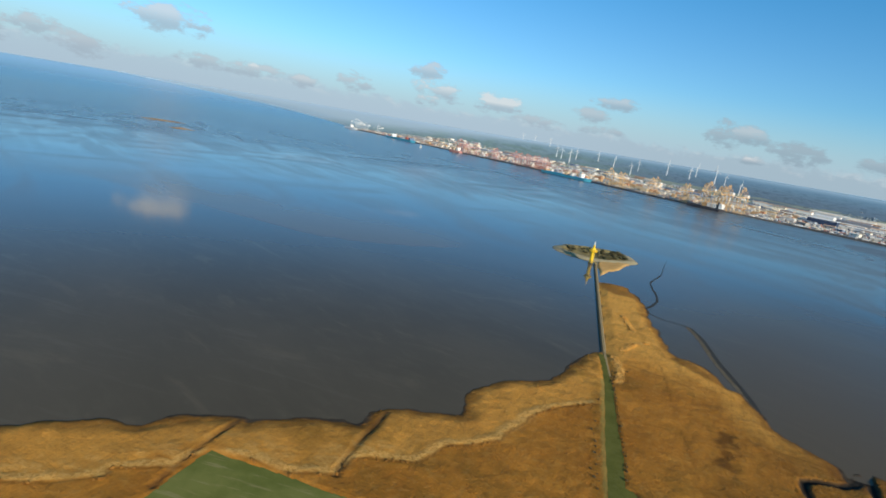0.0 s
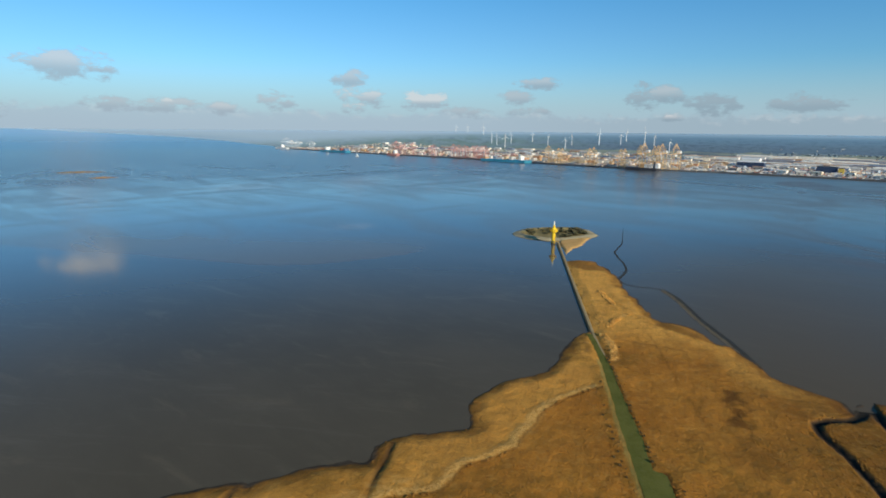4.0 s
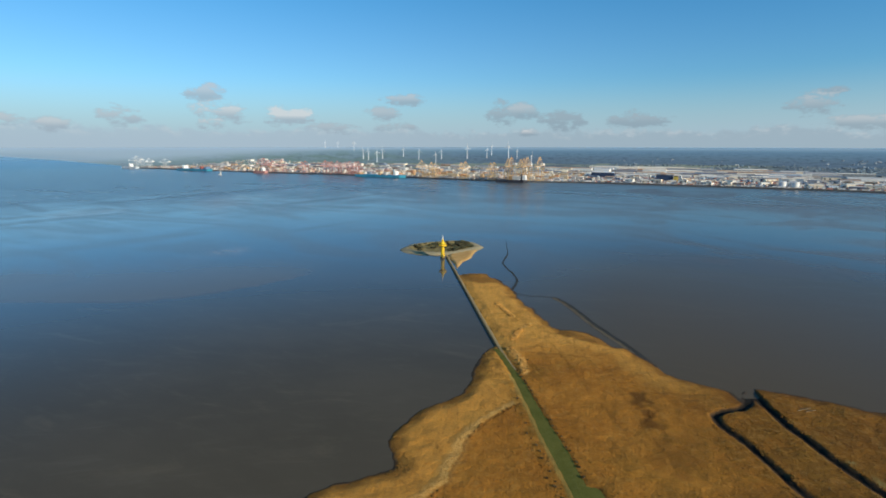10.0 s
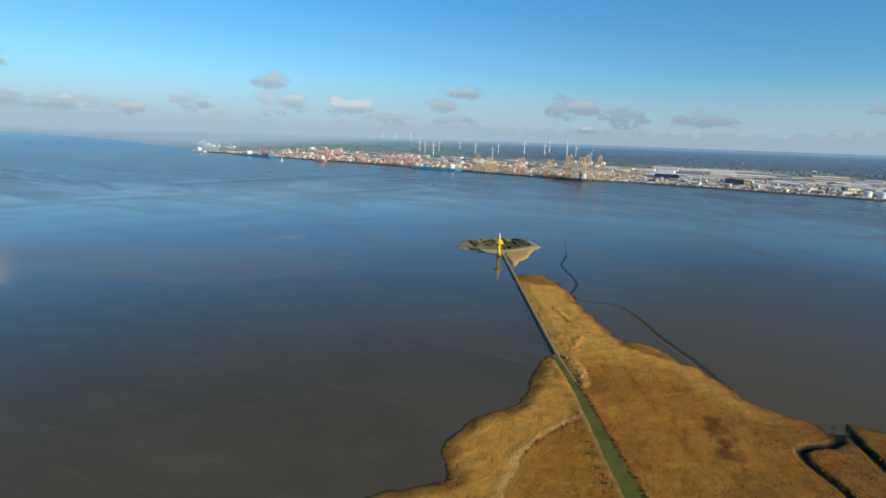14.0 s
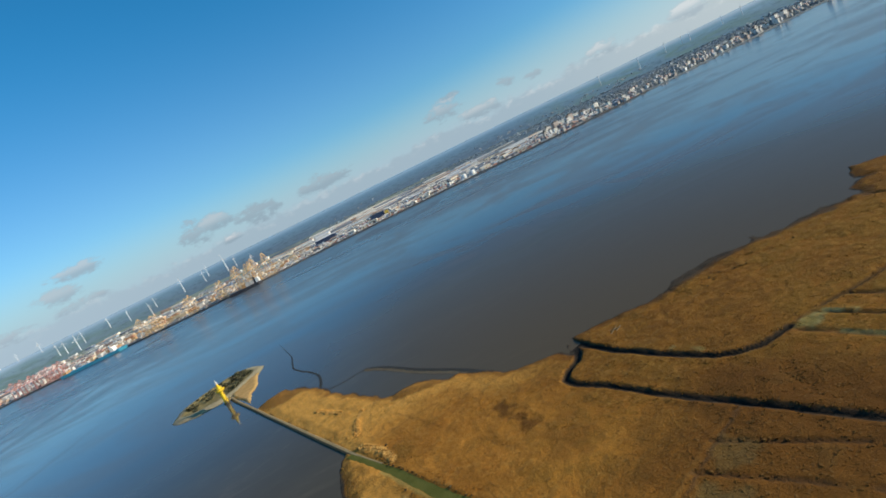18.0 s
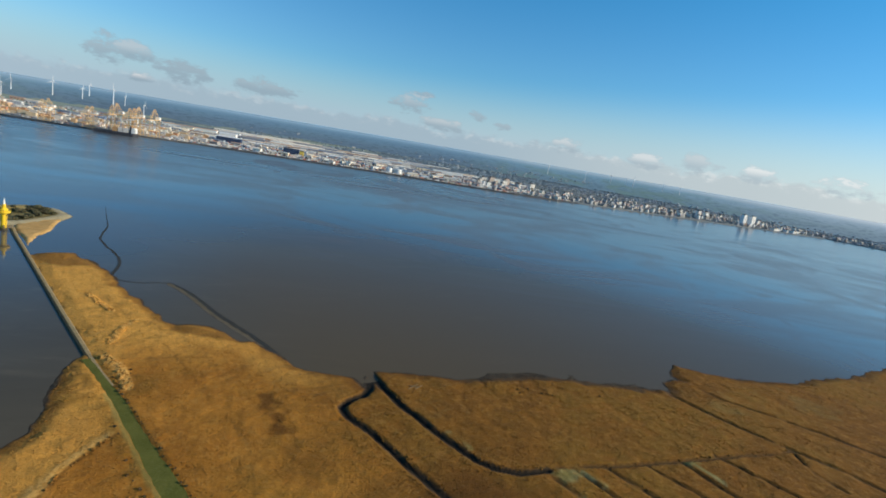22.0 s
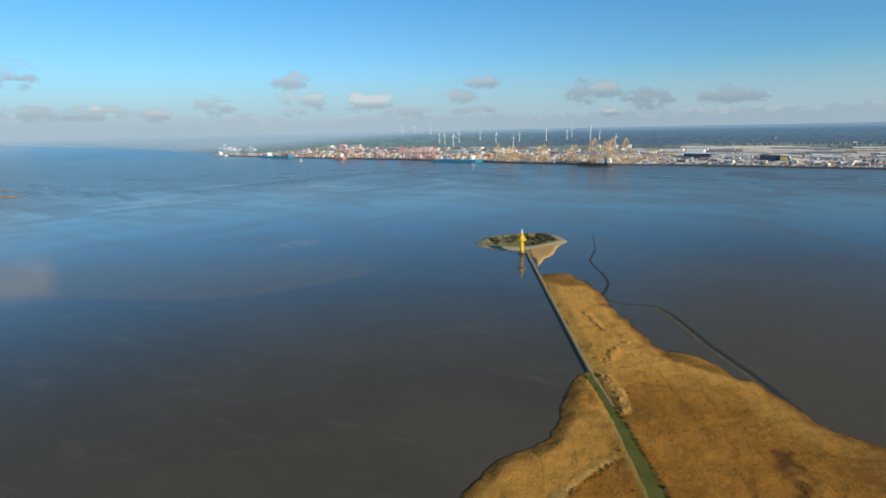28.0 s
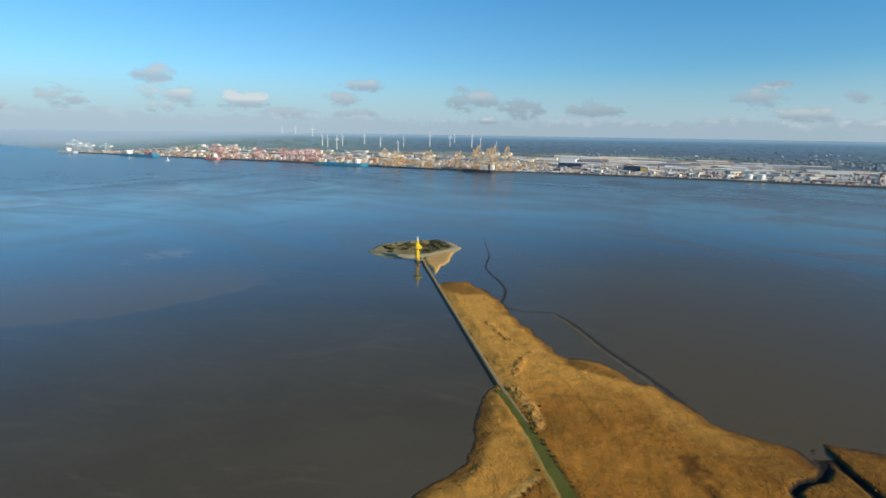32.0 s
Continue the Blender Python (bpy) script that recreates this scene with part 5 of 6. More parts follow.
for a, b in zip(wall_s, wall_s[1:]):
    (x0, y0), (x1, y1) = far_xy(a, far_edge(a) - 5), far_xy(b, far_edge(b) - 5)
    (x2, y2), (x3, y3) = far_xy(a, far_edge(a) + 9), far_xy(b, far_edge(b) + 9)
    wall.solid([(x0, y0, -2), (x1, y1, -2), (x1, y1, 3.4), (x0, y0, 3.4), (x2, y2, 3.6), (x3, y3, 3.6)], [(0, 1, 2, 3), (3, 2, 5, 4)])
tagged(part("quay_wall", wall, QUAY_WALL), "quay wall along the far bank, dark with painted shade", "quay wall", kind="structure")


def make_crane(label, mat, group, w=1.0):
    """Ship-to-shore gantry crane, the boom out over the water along -y."""
    t = thing("gantry_crane", label, "crane", group)
    for x in (-9, 9):
        for y in (-12, 14):
            part("leg", Shape().bar((x, y, 0), (x * 0.9, y, 42), 1.15 * w), mat, t)
    for y in (-12, 14):
        part("sill_beam", Shape().bar((-11, y, 2), (11, y, 2), 1.3 * w), mat, t)
    for x in (-8.3, 8.3):
        part("portal_beam", Shape().bar((x, -12, 16), (x, 14, 16), 0.9 * w).bar((x, -12, 16), (x, 14, 42), 0.5 * w), mat, t)
    part("girder", Shape().box(-2.2, -14, 42, 2.2, 44, 44), mat, t)
    part("boom", Shape().box(-1.8, -58, 42.2, 1.8, -14, 43.8), mat, t)
    mast = Shape()
    for x in (-5, 5):
        mast.bar((x, -12, 42), (x * 0.3, -6, 70), 0.85 * w).bar((x, 14, 42), (x * 0.3, -6, 70), 0.65 * w)
    part("mast", mast, mat, t)
    for x in (-1.5, 1.5):
        for y, z in ((-54, 44), (-32, 44), (42, 45)):
            part("stay", Shape().bar((x, -6, 69), (x, y, z), 0.38 * w), mat, t)
    house = part("machine_house", Shape().box(-4.5, 20, 44.2, 4.5, 34, 50), WHITE, t)
    part("vent", Shape().box(-3, 34, 46, 3, 34.3, 48.5), DARK_METAL, house)
    part("operator_cab", Shape().box(2.4, -24, 37.5, 5, -20, 41.5), WHITE, t)
    return t


rng = random.Random(9)
crane_red = make_crane("red ship-to-shore container crane on the far quay", RED_STEEL, "red quay cranes", 1.25)
crane_orange = make_crane("orange-yellow ship-to-shore container crane on the far quay", ORANGE_STEEL, "orange quay cranes", 1.15)


def spread(first, stations, turn=0.0, back=18, scale=1.0):  # cranes along the quay
    for i, s in enumerate(stations):
        m = far_pose(s, far_edge(s) + back, turn) @ Matrix.Scale(scale * rng.uniform(0.92, 1.08), 4)
        if i == 0:
            first.matrix_basis = m
        else:
            copy_thing(first, m)


spread(crane_red, scale=0.85, stations=[-1390, -1365, -1340, -1290, -1180, -1165, -1060, -1045, -1030, -1000, -985, -960, -940, -915, -900])
spread(crane_orange, scale=0.92, stations=[-600, -560, -545, -440, -425, -330, -318])
tall = make_crane("tall orange-yellow container crane above the dark ship", ORANGE_STEEL, "orange quay cranes", 1.15)
spread(tall, scale=1.04, stations=[-268, -256, -226, -216, -206, -168])
crane_pale = make_crane("pale blue-grey container crane at the quay's end", GREY_WHITE, "pale quay cranes")
spread(crane_pale, scale=0.85, stations=[-2290, -2240, -2190, -2060])

# container colours have the haze over the port mixed in
CONTAINERS = many("containers", [(0.62, 0.58, 0.56), (0.55, 0.48, 0.45), (0.66, 0.65, 0.63), (0.48, 0.27, 0.24), (0.52, 0.40, 0.30), (0.60, 0.50, 0.40), (0.24, 0.31, 0.40), (0.66, 0.64, 0.60), (0.48, 0.28, 0.22), (0.40, 0.39, 0.38)])
STACKS = many("cargo", [(0.42, 0.12, 0.09), (0.50, 0.30, 0.14), (0.55, 0.44, 0.32), (0.12, 0.20, 0.32), (0.60, 0.58, 0.55)], by="object")
BUFF = many("containers_buff", [(0.68, 0.62, 0.54), (0.72, 0.68, 0.60), (0.42, 0.42, 0.42), (0.60, 0.54, 0.46), (0.55, 0.40, 0.24), (0.62, 0.50, 0.34), (0.50, 0.34, 0.20), (0.60, 0.55, 0.48), (0.45, 0.22, 0.12), (0.55, 0.35, 0.18)])
ROOFS = many("sheds", [(0.70, 0.69, 0.66), (0.42, 0.43, 0.45), (0.55, 0.55, 0.55), (0.25, 0.27, 0.31), (0.66, 0.66, 0.65), (0.42, 0.30, 0.24), (0.16, 0.22, 0.32)], by="object")
WALLS = many("walls", [(0.78, 0.76, 0.70), (0.72, 0.70, 0.66), (0.80, 0.78, 0.75), (0.50, 0.46, 0.40), (0.56, 0.52, 0.46), (0.42, 0.33, 0.28), (0.45, 0.36, 0.31), (0.60, 0.58, 0.54), (0.42, 0.40, 0.38), (0.46, 0.43, 0.39), (0.38, 0.36, 0.34)], by="object")
TILES = many("roof_tiles", [(0.42, 0.28, 0.23), (0.36, 0.36, 0.37), (0.45, 0.31, 0.25), (0.36, 0.37, 0.40), (0.48, 0.46, 0.43)], by="object")


def yard(s0, s1, d0, d1, mat, label):
    """A block of stacked boxes in rows."""
    s = Shape()
    u = s0
    while u < s1:
        v = d0
        while v < d1:
            if rng.random() < 0.8:
                hgt = 2.6 * rng.randint(1, 4)
                lon = rng.choice((12.2, 24.6))
                s.box(u, v, 0, u + lon, v + 12, hgt)
            v += 16
        u += 28
    ob = part("container_stacks", s, mat)
    ob.matrix_basis = far_pose(0, 0)
    return tagged(ob, label, "containers", kind="stuff")


for s0, s1, mat in ((-1700, -1400, BUFF), (-1380, -1100, CONTAINERS), (-1080, -860, CONTAINERS), (-840, -600, BUFF), (-580, -330, BUFF), (-310, -60, BUFF)):
    yard(s0, s1, 60, 330, mat, "stacked shipping containers in rows on the far quay")


def make_shed(s, d, lon, wid, hgt, wall, roof, label, turn=0.0):
    t = thing("warehouse", label, "warehouse", "sheds on the far bank")
    side = part("wall", Shape().box(-lon / 2, -wid / 2, -1, lon / 2, wid / 2, hgt), wall, t)
    part("roof", Shape().gable(-lon / 2, -wid / 2, hgt, lon / 2, wid / 2, hgt + wid * 0.06, 0.6), roof, t)
    for i in range(min(2, int(lon // 20) + 1)):
        x = -lon / 2 + 7 + i * 14
        part("gate", Shape().box(x - 2.2, -wid / 2 - 0.15, 0, x + 2.2, -wid / 2, min(5, hgt * 0.6)), DARK_METAL, side)
    t.matrix_basis = far_pose(s, d, turn)
    return t


NAVY = speckled("navy_cladding", (0.024, 0.046, 0.095), (0.036, 0.060, 0.12), 0.02, 0.6)
make_shed(-15, 255, 78, 40, 18, NAVY, WHITE, "navy blue clad warehouse with a white roof")
make_shed(-64, 540, 60, 50, 16, WHITE, WHITE, "long bright white warehouse")
make_shed(194, 172, 50, 30, 17, NAVY, DARK_METAL, "dark navy hall with a yellow gable")
OCHRE = speckled("ochre_cladding", (0.50, 0.37, 0.07), (0.58, 0.44, 0.10), 0.05, 0.6)
make_shed(228, 166, 13, 26, 15, OCHRE, DARK_METAL, "yellow end block of the navy hall")
make_shed(800, 450, 130, 26, 9, WHITE, WHITE, "long low bright white roof hall")
PALE_ROOF = many("pale_roofs", [(0.93, 0.87, 0.74), (0.94, 0.90, 0.80), (0.80, 0.70, 0.54), (0.86, 0.83, 0.75), (0.58, 0.38, 0.25), (0.90, 0.80, 0.64), (0.33, 0.42, 0.52), (0.94, 0.89, 0.78), (0.32, 0.33, 0.33)], by="object")
for i in range(280):
    s, d = rng.uniform(-140, 1120), rng.uniform(14, 560)
    if -75 < s < 45 and 200 < d < 300 or 150 < s < 250 and 110 < d < 260 or 730 < s < 870 and d > 400 or -100 < s < -30 and d > 490:
        continue
    if rng.random() < d / 1000 or 490 < s < 550 and d < 70:
        continue
    row = round(d / 42) * 42
    back = d > 330
    make_shed(s, row + far_edge(s) + rng.uniform(10, 26), rng.uniform(40, 100) if back else rng.uniform(9, 36), rng.uniform(20, 36) if back else rng.uniform(8, 20),
              rng.uniform(5, 8.5) if back else rng.uniform(4, 10), PALE_ROOF if rng.random() < 0.5 else ROOFS, PALE_ROOF if rng.random() < (0.85 if back else 0.55) else ROOFS,
              "pale industrial shed on the far bank", rng.uniform(-5, 5) if back else rng.uniform(-28, 28))
for i in range(52):
    s, d = rng.uniform(-160, 880), rng.uniform(560, 1080)
    if -110 < s < -20 and d < 620 or d > 1100 - max(0, s - 300) * 0.5:
        continue
    make_shed(s, round(d / 56) * 56, rng.uniform(60, 150), rng.uniform(26, 42), rng.uniform(6, 10), ROOFS if rng.random() < 0.5 else PALE_ROOF,
              PALE_ROOF if rng.random() < 0.8 else ROOFS, "long pale-roofed warehouse behind the port", rng.uniform(-3, 3))
for i in range(120):
    s, d = rng.uniform(-2250, -150), 345 + 620 * rng.random() ** 1.3
    make_shed(s, round(d / 48) * 48 + far_edge(s) * 0.5, rng.uniform(24, 90), rng.uniform(18, 34), rng.uniform(5, 10), ROOFS if rng.random() < 0.7 else PALE_ROOF,
              PALE_ROOF if rng.random() < 0.35 else ROOFS, "pale port shed behind the container yards", rng.uniform(-6, 6))
for s, d, lon in ((-250, 760, 210), (-60, 930, 190), (120, 1010, 220)):
    make_shed(s, d, lon, 40, 10, WHITE, PALE_ROOF, "very long pale-roofed hall at the back of the port", 0)


def clutter(name, label, count, s_rng, d_rng, size, mat):
    """Small boxes in loose rows: trailers, crates, parked cars."""
    sh = Shape()
    for _ in range(count):
        s, d = rng.uniform(*s_rng), d_rng[0] + (d_rng[1] - d_rng[0]) * rng.random() ** 1.2
        x, y = far_xy(s, round(d / 17) * 17 + rng.uniform(-2, 2) + far_edge(s))
        a, b, h, z = rng.uniform(*size) / 2, rng.uniform(2.2, 4.5) / 2, rng.uniform(1.6, 4.2), far_z(x, y)
        if rng.random() < 0.3:
            a, b = b, a
        sh.solid([(x + ALONG[0] * a * i + INLAND[0] * b * j, y + ALONG[1] * a * i + INLAND[1] * b * j, zz) for zz in (z - 0.5, z + h) for i, j in ((-1, -1), (1, -1), (1, 1), (-1, 1))],
                 [(4, 5, 6, 7), (0, 1, 5, 4), (1, 2, 6, 5), (2, 3, 7, 6), (3, 0, 4, 7)])
    tagged(part(name, sh, mat), label, "cargo", kind="stuff")


LOOSE = many("loose_cargo", [(0.80, 0.78, 0.74), (0.62, 0.58, 0.52), (0.12, 0.13, 0.15), (0.55, 0.22, 0.15), (0.84, 0.82, 0.80), (0.70, 0.62, 0.48), (0.22, 0.28, 0.36), (0.75, 0.72, 0.68)])
YARD_MIX = many("yard_mix", [(0.60, 0.54, 0.48), (0.50, 0.42, 0.36), (0.46, 0.28, 0.24), (0.74, 0.72, 0.68), (0.34, 0.36, 0.38), (0.56, 0.46, 0.36), (0.62, 0.60, 0.56)])
clutter("parked_trailers", "rows of trailers, crates and machines along the far quay", 2200, (-140, 1130), (8, 420), (4, 14), LOOSE)
clutter("parked_cars", "rows of parked cars and vans behind the container yards", 2200, (-2300, -120), (6, 900), (4, 11), YARD_MIX)
for s in (505, 535):
    tank = thing("storage_tank", "white round storage tank by the water", "tank", "storage tanks")
    part("shell", Shape().lathe([(9.5, -1), (9.5, 15)], 24), WHITE, tank)
    part("lid", Shape().lathe([(9.7, 15), (6, 16.2), (0.5, 16.7)], 24), WHITE, tank)
    tank.matrix_basis = far_pose(s, far_edge(s) + 40)


def make_house(k):
    r = random.Random(k)
    t = thing("house", "small town house with a pitched roof on the far bank", "house", "town houses")
    lon, wid, hgt = r.uniform(8, 15), r.uniform(7, 10), r.uniform(4.5, 10)
    side = part("wall", Shape().box(-lon / 2, -wid / 2, -1, lon / 2, wid / 2, hgt), WALLS, t)
    part("roof", Shape().gable(-lon / 2, -wid / 2, hgt, lon / 2, wid / 2, hgt + wid * 0.38), TILES, t)
    for j in range(int(hgt // 3)):
        part("window_band", Shape().box(-lon / 2 + 1, -wid / 2 - 0.08, j * 3 + 1, lon / 2 - 1, -wid / 2, j * 3 + 2.2), GLAZING, side)
    part("chimney", Shape().box(lon * 0.2, -0.4, hgt + wid * 0.3, lon * 0.2 + 0.8, 0.4, hgt + wid * 0.45 + 1.2), TILES, t)
    return t


houses = [make_house(200 + i) for i in range(8)]
k = 0
for i in range(298):
    s = rng.uniform(780, 2750)
    d = far_edge(s) + 14 + 380 * rng.random() ** 1.5
    m = far_pose(s, d, rng.choice((0, 0, 90)) + rng.uniform(5, 40))
    if k < 8:
        houses[k].matrix_basis = m
    else:
        copy_thing(houses[k % 8], m)
    k += 1


PALE_WALL = speckled("pale_render", (0.62, 0.62, 0.58), (0.76, 0.75, 0.70), 0.1, 0.8)


def make_block(s, d, lon, wid, hgt, label, wall=None):
    t = thing("apartment_block", label, "apartment block", "tall blocks")
    side = part("wall", Shape().box(-lon / 2, -wid / 2, -1, lon / 2, wid / 2, hgt), wall or WALLS, t)
    part("roof", Shape().box(-lon / 2 - 0.3, -wid / 2 - 0.3, hgt, lon / 2 + 0.3, wid / 2 + 0.3, hgt + 1).box(-4, -3, hgt + 1, 4, 3, hgt + 4), DARK_METAL, t)
    for j in range(int(hgt // 3)):
        part("window_band", Shape().box(-lon / 2 + 1, -wid / 2 - 0.1, j * 3 + 1.0, lon / 2 - 1, -wid / 2, j * 3 + 1.9), GLAZING, side)
    t.matrix_basis = far_pose(s, d, 24)


make_block(1955, far_edge(1955) + 40, 25, 15, 43, "tall pale high-rise by the river", WHITE)
make_block(2012, far_edge(2012) + 50, 34, 15, 41, "tall pale high-rise by the river", WHITE)
for s, d, h in ((1760, 90, 30), (1800, 90, 28), (870, 240, 24), (905, 250, 28), (950, 230, 24), (985, 300, 28), (1020, 260, 22), (1085, 280, 24), (1640, 60, 22)):
    make_block(s, far_edge(s) + d, 22, 14, h, "pale apartment block in the town")
for i in range(46):
    s = rng.uniform(800, 2450) if i < 34 else rng.uniform(1350, 1950)
    make_block(s, far_edge(s) + rng.uniform(18, 260), rng.uniform(7, 16), rng.uniform(8, 12), rng.uniform(11, 19), "mid-rise pale town building near the river", PALE_WALL if rng.random() < 0.6 else None)
for s, lon in ((2120, 60), (2185, 40), (2230, 70)):
    make_block(s, far_edge(s) + 22, lon, 14, 9, "long low white building on the waterfront", WHITE)

# wind turbines: foot, hub height
TURBINE_AT = [(-541, 3655, 58), (-492, 3550, 60), (-412, 3354, 66), (-414, 3687, 60), (-283, 3848, 56), (-164, 3630, 56), (-45, 3243, 58), (-12, 3668, 56),
              (163, 3711, 74), (301, 3745, 60), (357, 4016, 68), (440, 3662, 84), (500, 3676, 56), (490, 3016, 56), (-1022, 4700, 50), (-913, 4700, 50),
              (-740, 4499, 62), (2937, 2559, 66), (3076, 2338, 64), (3347, 2318, 60), (3498, 2229, 56), (3460, 2262, 50), (3620, 2065, 52), (3687, 1970, 56)]


def make_turbine():
    t = thing("wind_turbine", "white three-bladed wind turbine standing far inland", "wind turbine", "wind turbines")
    part("mast", Shape().lathe([(2.7, -1), (1.6, 60)], 12), GREY_WHITE, t)
    part("nacelle", Shape().box(-1.6, -5, 59.4, 1.6, 4, 62.6), GREY_WHITE, t)
    hub = part("hub", Shape().lathe([(1.6, 59.6), (1.6, 62.4)], 10, (0, -6)), WHITE, t)
    for a in (90, 210, 330):
        c, s = math.cos(radians(a)), math.sin(radians(a))
        b = Shape().solid([(c * r + s * w, -6 + q, 61 + s * r - c * w) for r, wd in ((1, 0.8), (6, 1.3), (25, 0.35)) for w, q in ((-wd, 0), (0, -0.6), (wd, 0), (0, 0.6))],
                          [(0, 1, 5, 4), (1, 2, 6, 5), (2, 3, 7, 6), (3, 0, 4, 7), (4, 5, 9, 8), (5, 6, 10, 9), (6, 7, 11, 10), (7, 4, 8, 11), (8, 9, 10, 11)])
        part("blade", b, GREY_WHITE, hub)
    return t


turbine = make_turbine()
for i, (x, y, h) in enumerate(TURBINE_AT):
    m = pose(x, y, far_z(x, y), 0, 0, rng.uniform(-30, 50)) @ Matrix.Scale(h / 60, 4)
    if i == 0:
        turbine.matrix_basis = m
    else:
        copy_thing(turbine, m)


def make_ship(s, d, lon, beam, mat, label, load=0.5, house_at=0.35, turn=0.0):
    t = thing("ship", label, "ship")
    L, B = lon / 2, beam / 2
    v = []
    for z, k, l in ((-2, 0.82, 0.96), (9, 1.0, 1.0)):
        v += [(-L * l, -B * k, z), (L * 0.8 * l, -B * k, z), (L * l, 0, z), (L * 0.8 * l, B * k, z), (-L * l, B * k, z)]
    part("hull", Shape().solid(v, [(4, 3, 2, 1, 0), (5, 6, 7, 8, 9)] + [(i, (i + 1) % 5, 5 + (i + 1) % 5, 5 + i) for i in range(5)]), mat, t)
    x = L * house_at
    part("deckhouse", Shape().box(x - 5, -B * 0.8, 9, x + 5, B * 0.8, 20).box(x - 4, -B * 0.95, 20, x + 3, B * 0.95, 23), WHITE, t)
    part("funnel", Shape().lathe([(2.2, 8), (1.8, 27)], 10, (x - 9, 0)), mat, t)
    u = -L * 0.9
    while u < L * 0.75:
        if abs(u - x) > 14 and rng.random() < load:
            part("container", Shape().box(u, -B * 0.9, 9, u + 11.5, B * 0.9, 9 + 2.6 * rng.randint(1, 5)), STACKS, t)
        u += 13
    t.matrix_basis = far_pose(s, d, turn)
    t.location.z = 0


make_ship(-765, far_edge(-765) - 24, 215, 30, BLUE_HULL, "light blue container ship moored at the quay", 0.15, 0.6)
make_ship(-240, far_edge(-240) - 30, 105, 20, DARK_HULL, "dark cargo ship with white deckhouses under the cranes", 0.4, 0.8)
make_ship(-1790, far_edge(-1790) - 24, 220, 30, BLUE_HULL, "pale blue container ship moored at the quay", 0.5, -0.6)
make_ship(-1370, far_edge(-1370) - 24, 70, 20, RED_STEEL, "red hulled ship moored below red cranes", 0.4, 0.3)
# pale paint stands in for the haze over this end of the quay
make_ship(-2280, far_edge(-2280) - 24, 120, 22, GREY_WHITE, "ship at the end of the quay, paled for distance haze", 0.0, 0.0)
boat = thing("sailing_boat", "small white sailing boat on the river", "boat")
part("hull", Shape().solid([(-7, 0, 0), (0, -2, 0), (7, -1.6, 0), (7, 1.6, 0), (0, 2, 0), (-8, 0, 2), (0, -2.4, 2), (7, -2, 2), (7, 2, 2), (0, 2.4, 2)],
     [(4, 3, 2, 1, 0), (5, 6, 7, 8, 9)] + [(i, (i + 1) % 5, 5 + (i + 1) % 5, 5 + i) for i in range(5)]), WHITE, boat)
part("mast", Shape().bar((0, 0, 2), (0, 0, 18), 0.3), WHITE, boat)
part("sail", Shape().solid([(0.3, -0.1, 3), (6.5, -0.1, 3), (0.3, -0.1, 17.5), (0.3, 0.1, 3), (6.5, 0.1, 3), (0.3, 0.1, 17.5)], [(0, 1, 2), (5, 4, 3), (0, 3, 4, 1), (1, 4, 5, 2), (2, 5, 3, 0)]), WHITE, boat)
boat.location = (-880, 2120, 0)

# sand islets far out on the flats
SAND = speckled("sand_tone", (0.34, 0.20, 0.08), (0.44, 0.27, 0.11), 0.05)
for x, y, rx, ry in ((-1225, 1110, 62, 24), (-1045, 1010, 32, 17)):
    xs, ys = np.linspace(x - rx * 1.3, x + rx * 1.3, 40), np.linspace(y - rx * 1.3, y + rx * 1.3, 40)
    ax, ay, aq = lattice(xs, ys)
    c, s = math.cos(radians(-40)), math.sin(radians(-40))
    q = np.hypot(((ax - x) * c - (ay - y) * s) / rx, ((ax - x) * s + (ay - y) * c) / ry) + (vnoise(ax, ay, 14, 121) - 0.5) * 0.5
    av, aq, _ = kept(np.stack([ax, ay, 3.0 - 3.6 * q], 1), aq, q < 0.85)
    sheet("sandbank", av, aq, SAND, "low orange sandbank in the tidal flat", category="sandbank")

# far woods
rng2 = np.random.RandomState(3)
def woods(name, count, s_rng, d_rng, label, dens, wide=(5, 11), tall=(2.5, 5.0)):
    s = rng2.uniform(*s_rng, count)
    d = d_rng[0] + (d_rng[1] - d_rng[0]) * rng2.uniform(0, 1, count) ** 1.4
    x = ORIGIN[0] + ALONG[0] * s + INLAND[0] * d
    y = ORIGIN[1] + ALONG[1] * s + INLAND[1] * d
    ok = (np.hypot(x, y) < HORIZON + 60) & (vnoise(x, y, 220, 131) > dens) & (d > np.interp(s, EDGE_S, EDGE_D) + 12) & ((d > 1080) | (s > 880) | (s < -200))
    x, y = x[ok], y[ok]
    n = len(x)
    r, h = rng2.uniform(*wide, n), rng2.uniform(*tall, n)
    z = 2.0 + lift(x, y)
    a = rng2.uniform(0, 6.28, n)
    rows = []
    for lvl, kr in ((0.0, 0.75), (0.5, 1.0)):
        for j in range(5):
            t = a + 6.28319 * j / 5 + lvl
            rows.append(np.stack([x + r * kr * np.cos(t) * rng2.uniform(0.7, 1.2, n), y + r * kr * np.sin(t) * rng2.uniform(0.7, 1.2, n), z + h * lvl], 1))
    rows.append(np.stack([x, y, z + h], 1))
    v = np.stack(rows, 1).reshape(-1, 3)
    base = np.arange(n)[:, None] * 11
    quads = np.concatenate([base + np.array([[j, (j + 1) % 5, 5 + (j + 1) % 5]]) for j in range(5)] + [base + np.array([[j, 5 + (j + 1) % 5, 5 + j]]) for j in range(5)]
                           + [base + np.array([[5 + j, 5 + (j + 1) % 5, 10]]) for j in range(5)])
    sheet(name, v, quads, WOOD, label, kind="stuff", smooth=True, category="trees")


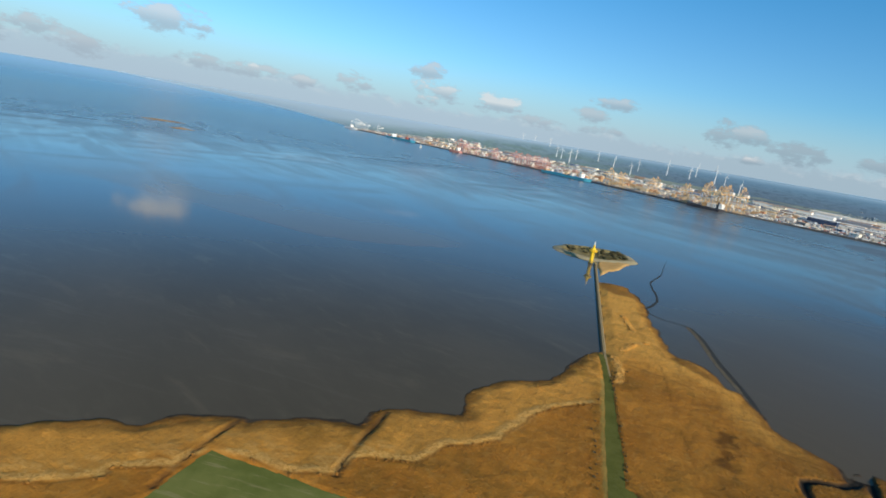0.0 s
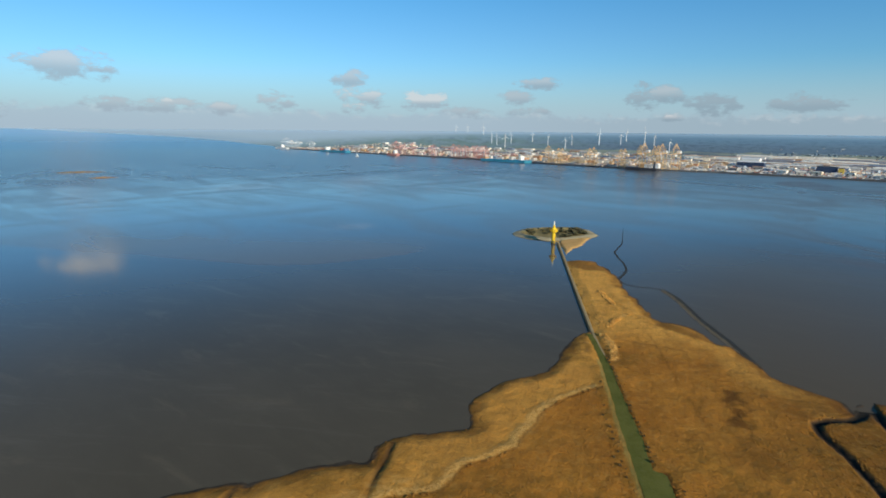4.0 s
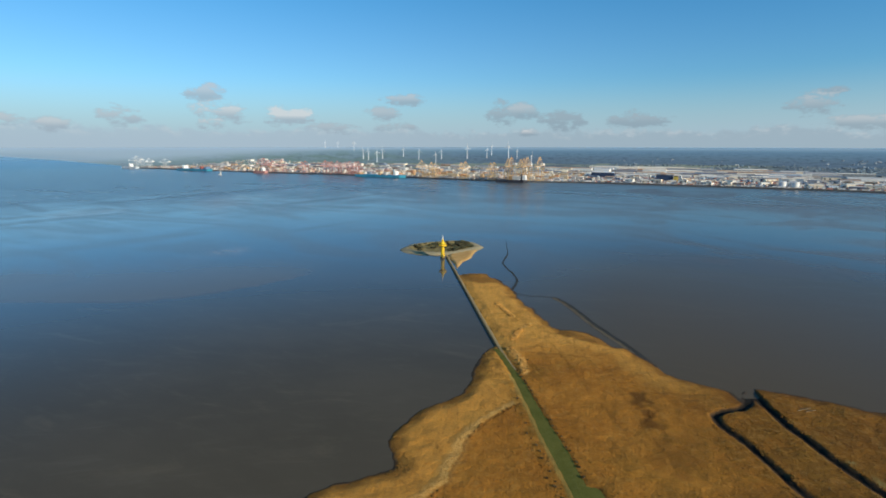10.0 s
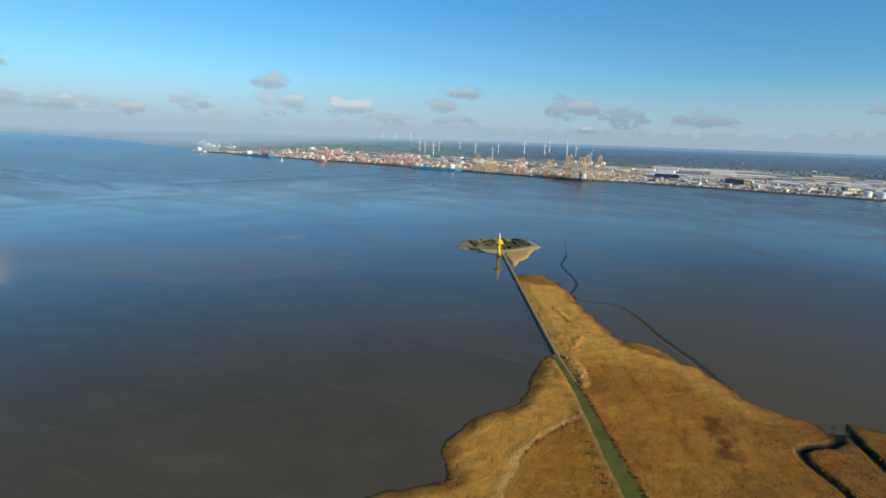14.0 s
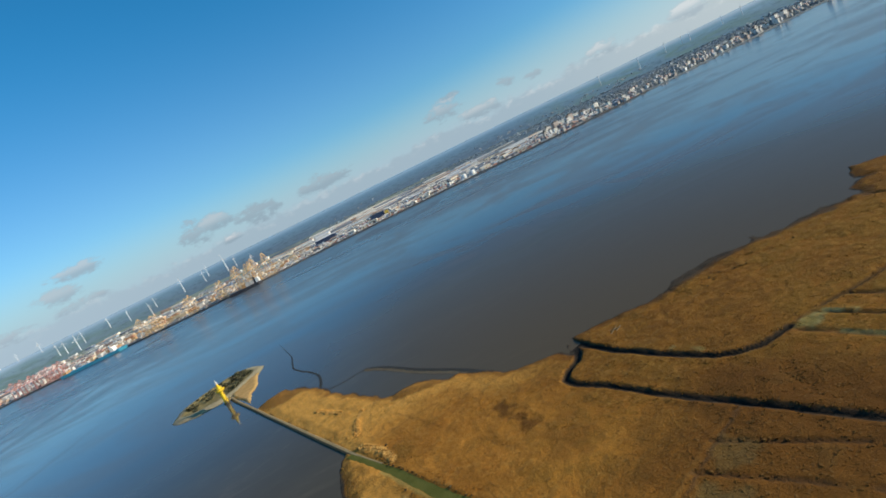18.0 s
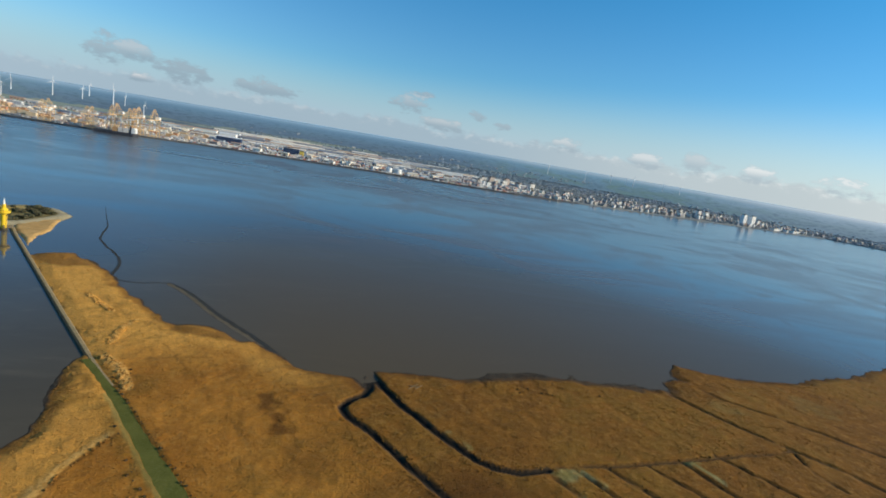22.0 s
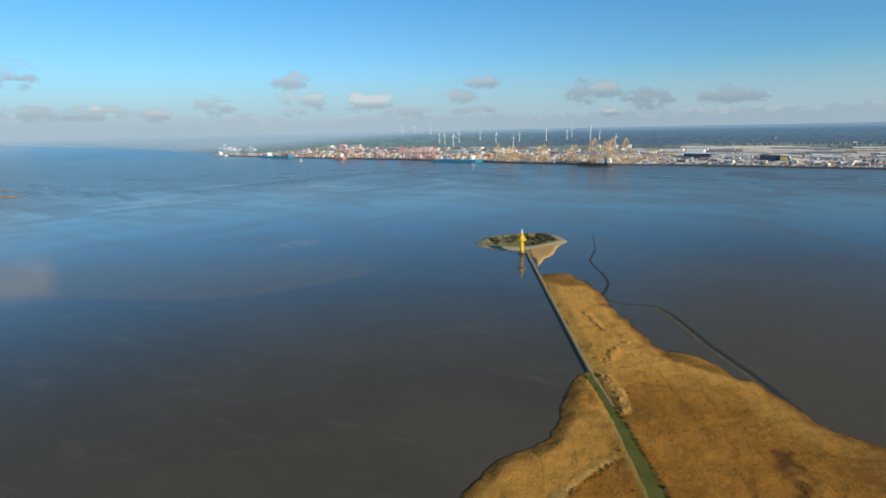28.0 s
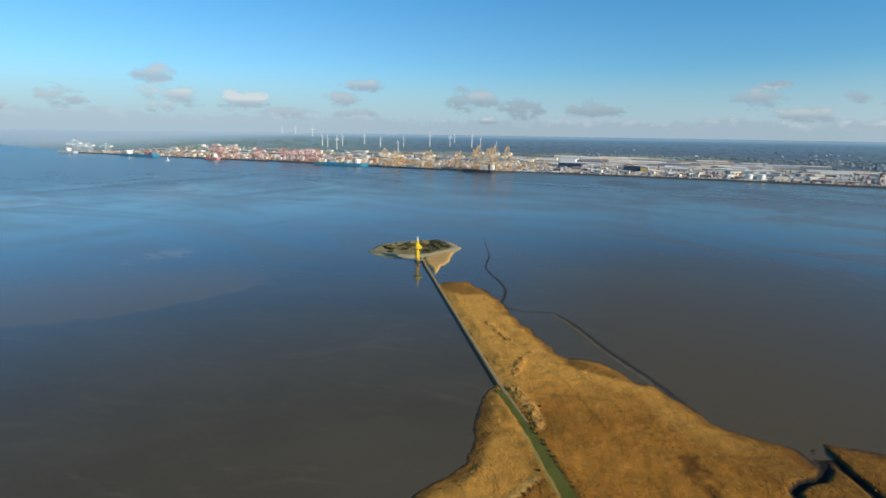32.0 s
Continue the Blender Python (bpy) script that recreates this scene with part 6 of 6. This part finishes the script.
# distance haze is put into the tree colours, paler and bluer farther off
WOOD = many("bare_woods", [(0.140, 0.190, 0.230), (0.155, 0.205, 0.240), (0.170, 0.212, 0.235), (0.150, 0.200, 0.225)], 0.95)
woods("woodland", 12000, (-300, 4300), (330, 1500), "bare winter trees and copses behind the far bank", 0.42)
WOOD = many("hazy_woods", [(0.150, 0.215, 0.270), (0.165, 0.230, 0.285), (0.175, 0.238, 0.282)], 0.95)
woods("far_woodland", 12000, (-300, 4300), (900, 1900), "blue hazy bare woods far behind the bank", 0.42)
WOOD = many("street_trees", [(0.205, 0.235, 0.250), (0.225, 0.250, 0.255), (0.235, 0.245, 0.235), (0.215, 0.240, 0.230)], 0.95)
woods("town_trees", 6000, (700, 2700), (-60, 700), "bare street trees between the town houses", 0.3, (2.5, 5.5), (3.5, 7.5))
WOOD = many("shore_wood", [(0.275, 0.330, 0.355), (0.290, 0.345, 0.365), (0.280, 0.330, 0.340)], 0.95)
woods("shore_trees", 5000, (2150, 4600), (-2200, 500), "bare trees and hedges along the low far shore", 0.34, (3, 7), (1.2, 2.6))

# scattered suburbs and farms behind the woods
def suburbs(count):
    r = np.random.RandomState(17)
    sh = Shape()
    while count:
        s, d = r.uniform(-200, 4600), 460 + 2100 * r.uniform(0, 1) ** 1.4
        if s > 2300:
            d = far_edge(s) + 25 + 900 * r.uniform(0, 1) ** 1.6
        if s < 1000 and (d < 1080 or r.uniform() < 0.88):
            count -= 1
            continue
        x, y = far_xy(s, d)
        if math.hypot(x, y) > HORIZON + 500 or vnoise(np.array([x]), np.array([y]), 260, 132)[0] < 0.42:
            count -= 1
            continue
        a = r.uniform(0, 3.14)
        lon, wid, h = r.uniform(3, 8), r.uniform(2.2, 4), r.uniform(2, 3.2)
        z = far_z(x, y)
        c, q = math.cos(a), math.sin(a)
        v = [(x + c * u * lon - q * w * wid, y + q * u * lon + c * w * wid, zz) for zz in (z - 1, z + h) for u, w in ((-1, -1), (1, -1), (1, 1), (-1, 1))]
        v += [(x - c * lon * 0.95, y - q * lon * 0.95, z + h + 2), (x + c * lon * 0.95, y + q * lon * 0.95, z + h + 2)]
        sh.solid(v, [(0, 1, 5, 4), (1, 2, 6, 5), (2, 3, 7, 6), (3, 0, 4, 7), (4, 5, 9, 8), (6, 7, 8, 9), (5, 6, 9), (7, 4, 8)])
        count -= 1
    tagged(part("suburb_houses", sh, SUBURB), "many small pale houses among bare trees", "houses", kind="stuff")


# house colours are lightened and blue-greyed in place of distance haze
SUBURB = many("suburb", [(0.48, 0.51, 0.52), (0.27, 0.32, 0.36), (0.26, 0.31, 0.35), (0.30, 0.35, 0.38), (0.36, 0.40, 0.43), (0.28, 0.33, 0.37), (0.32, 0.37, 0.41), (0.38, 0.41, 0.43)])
suburbs(2800)

# driftwood on the bank
DRIFTWOOD = speckled("driftwood", (0.20, 0.13, 0.06), (0.28, 0.19, 0.10), 1.5)
wood_pile = thing("driftwood", "pale weathered driftwood lying in the reeds", "driftwood")
for a, b, c, d in ((-3, -1, 4, 1), (-1, 2, 3, -2), (0, -2, 5, -1)):
    part("log", Shape().bar((a, b, 0.2), (c, d, 0.5), 0.28), DRIFTWOOD, wood_pile)
wood_pile.location = (160, 224, 1.25)
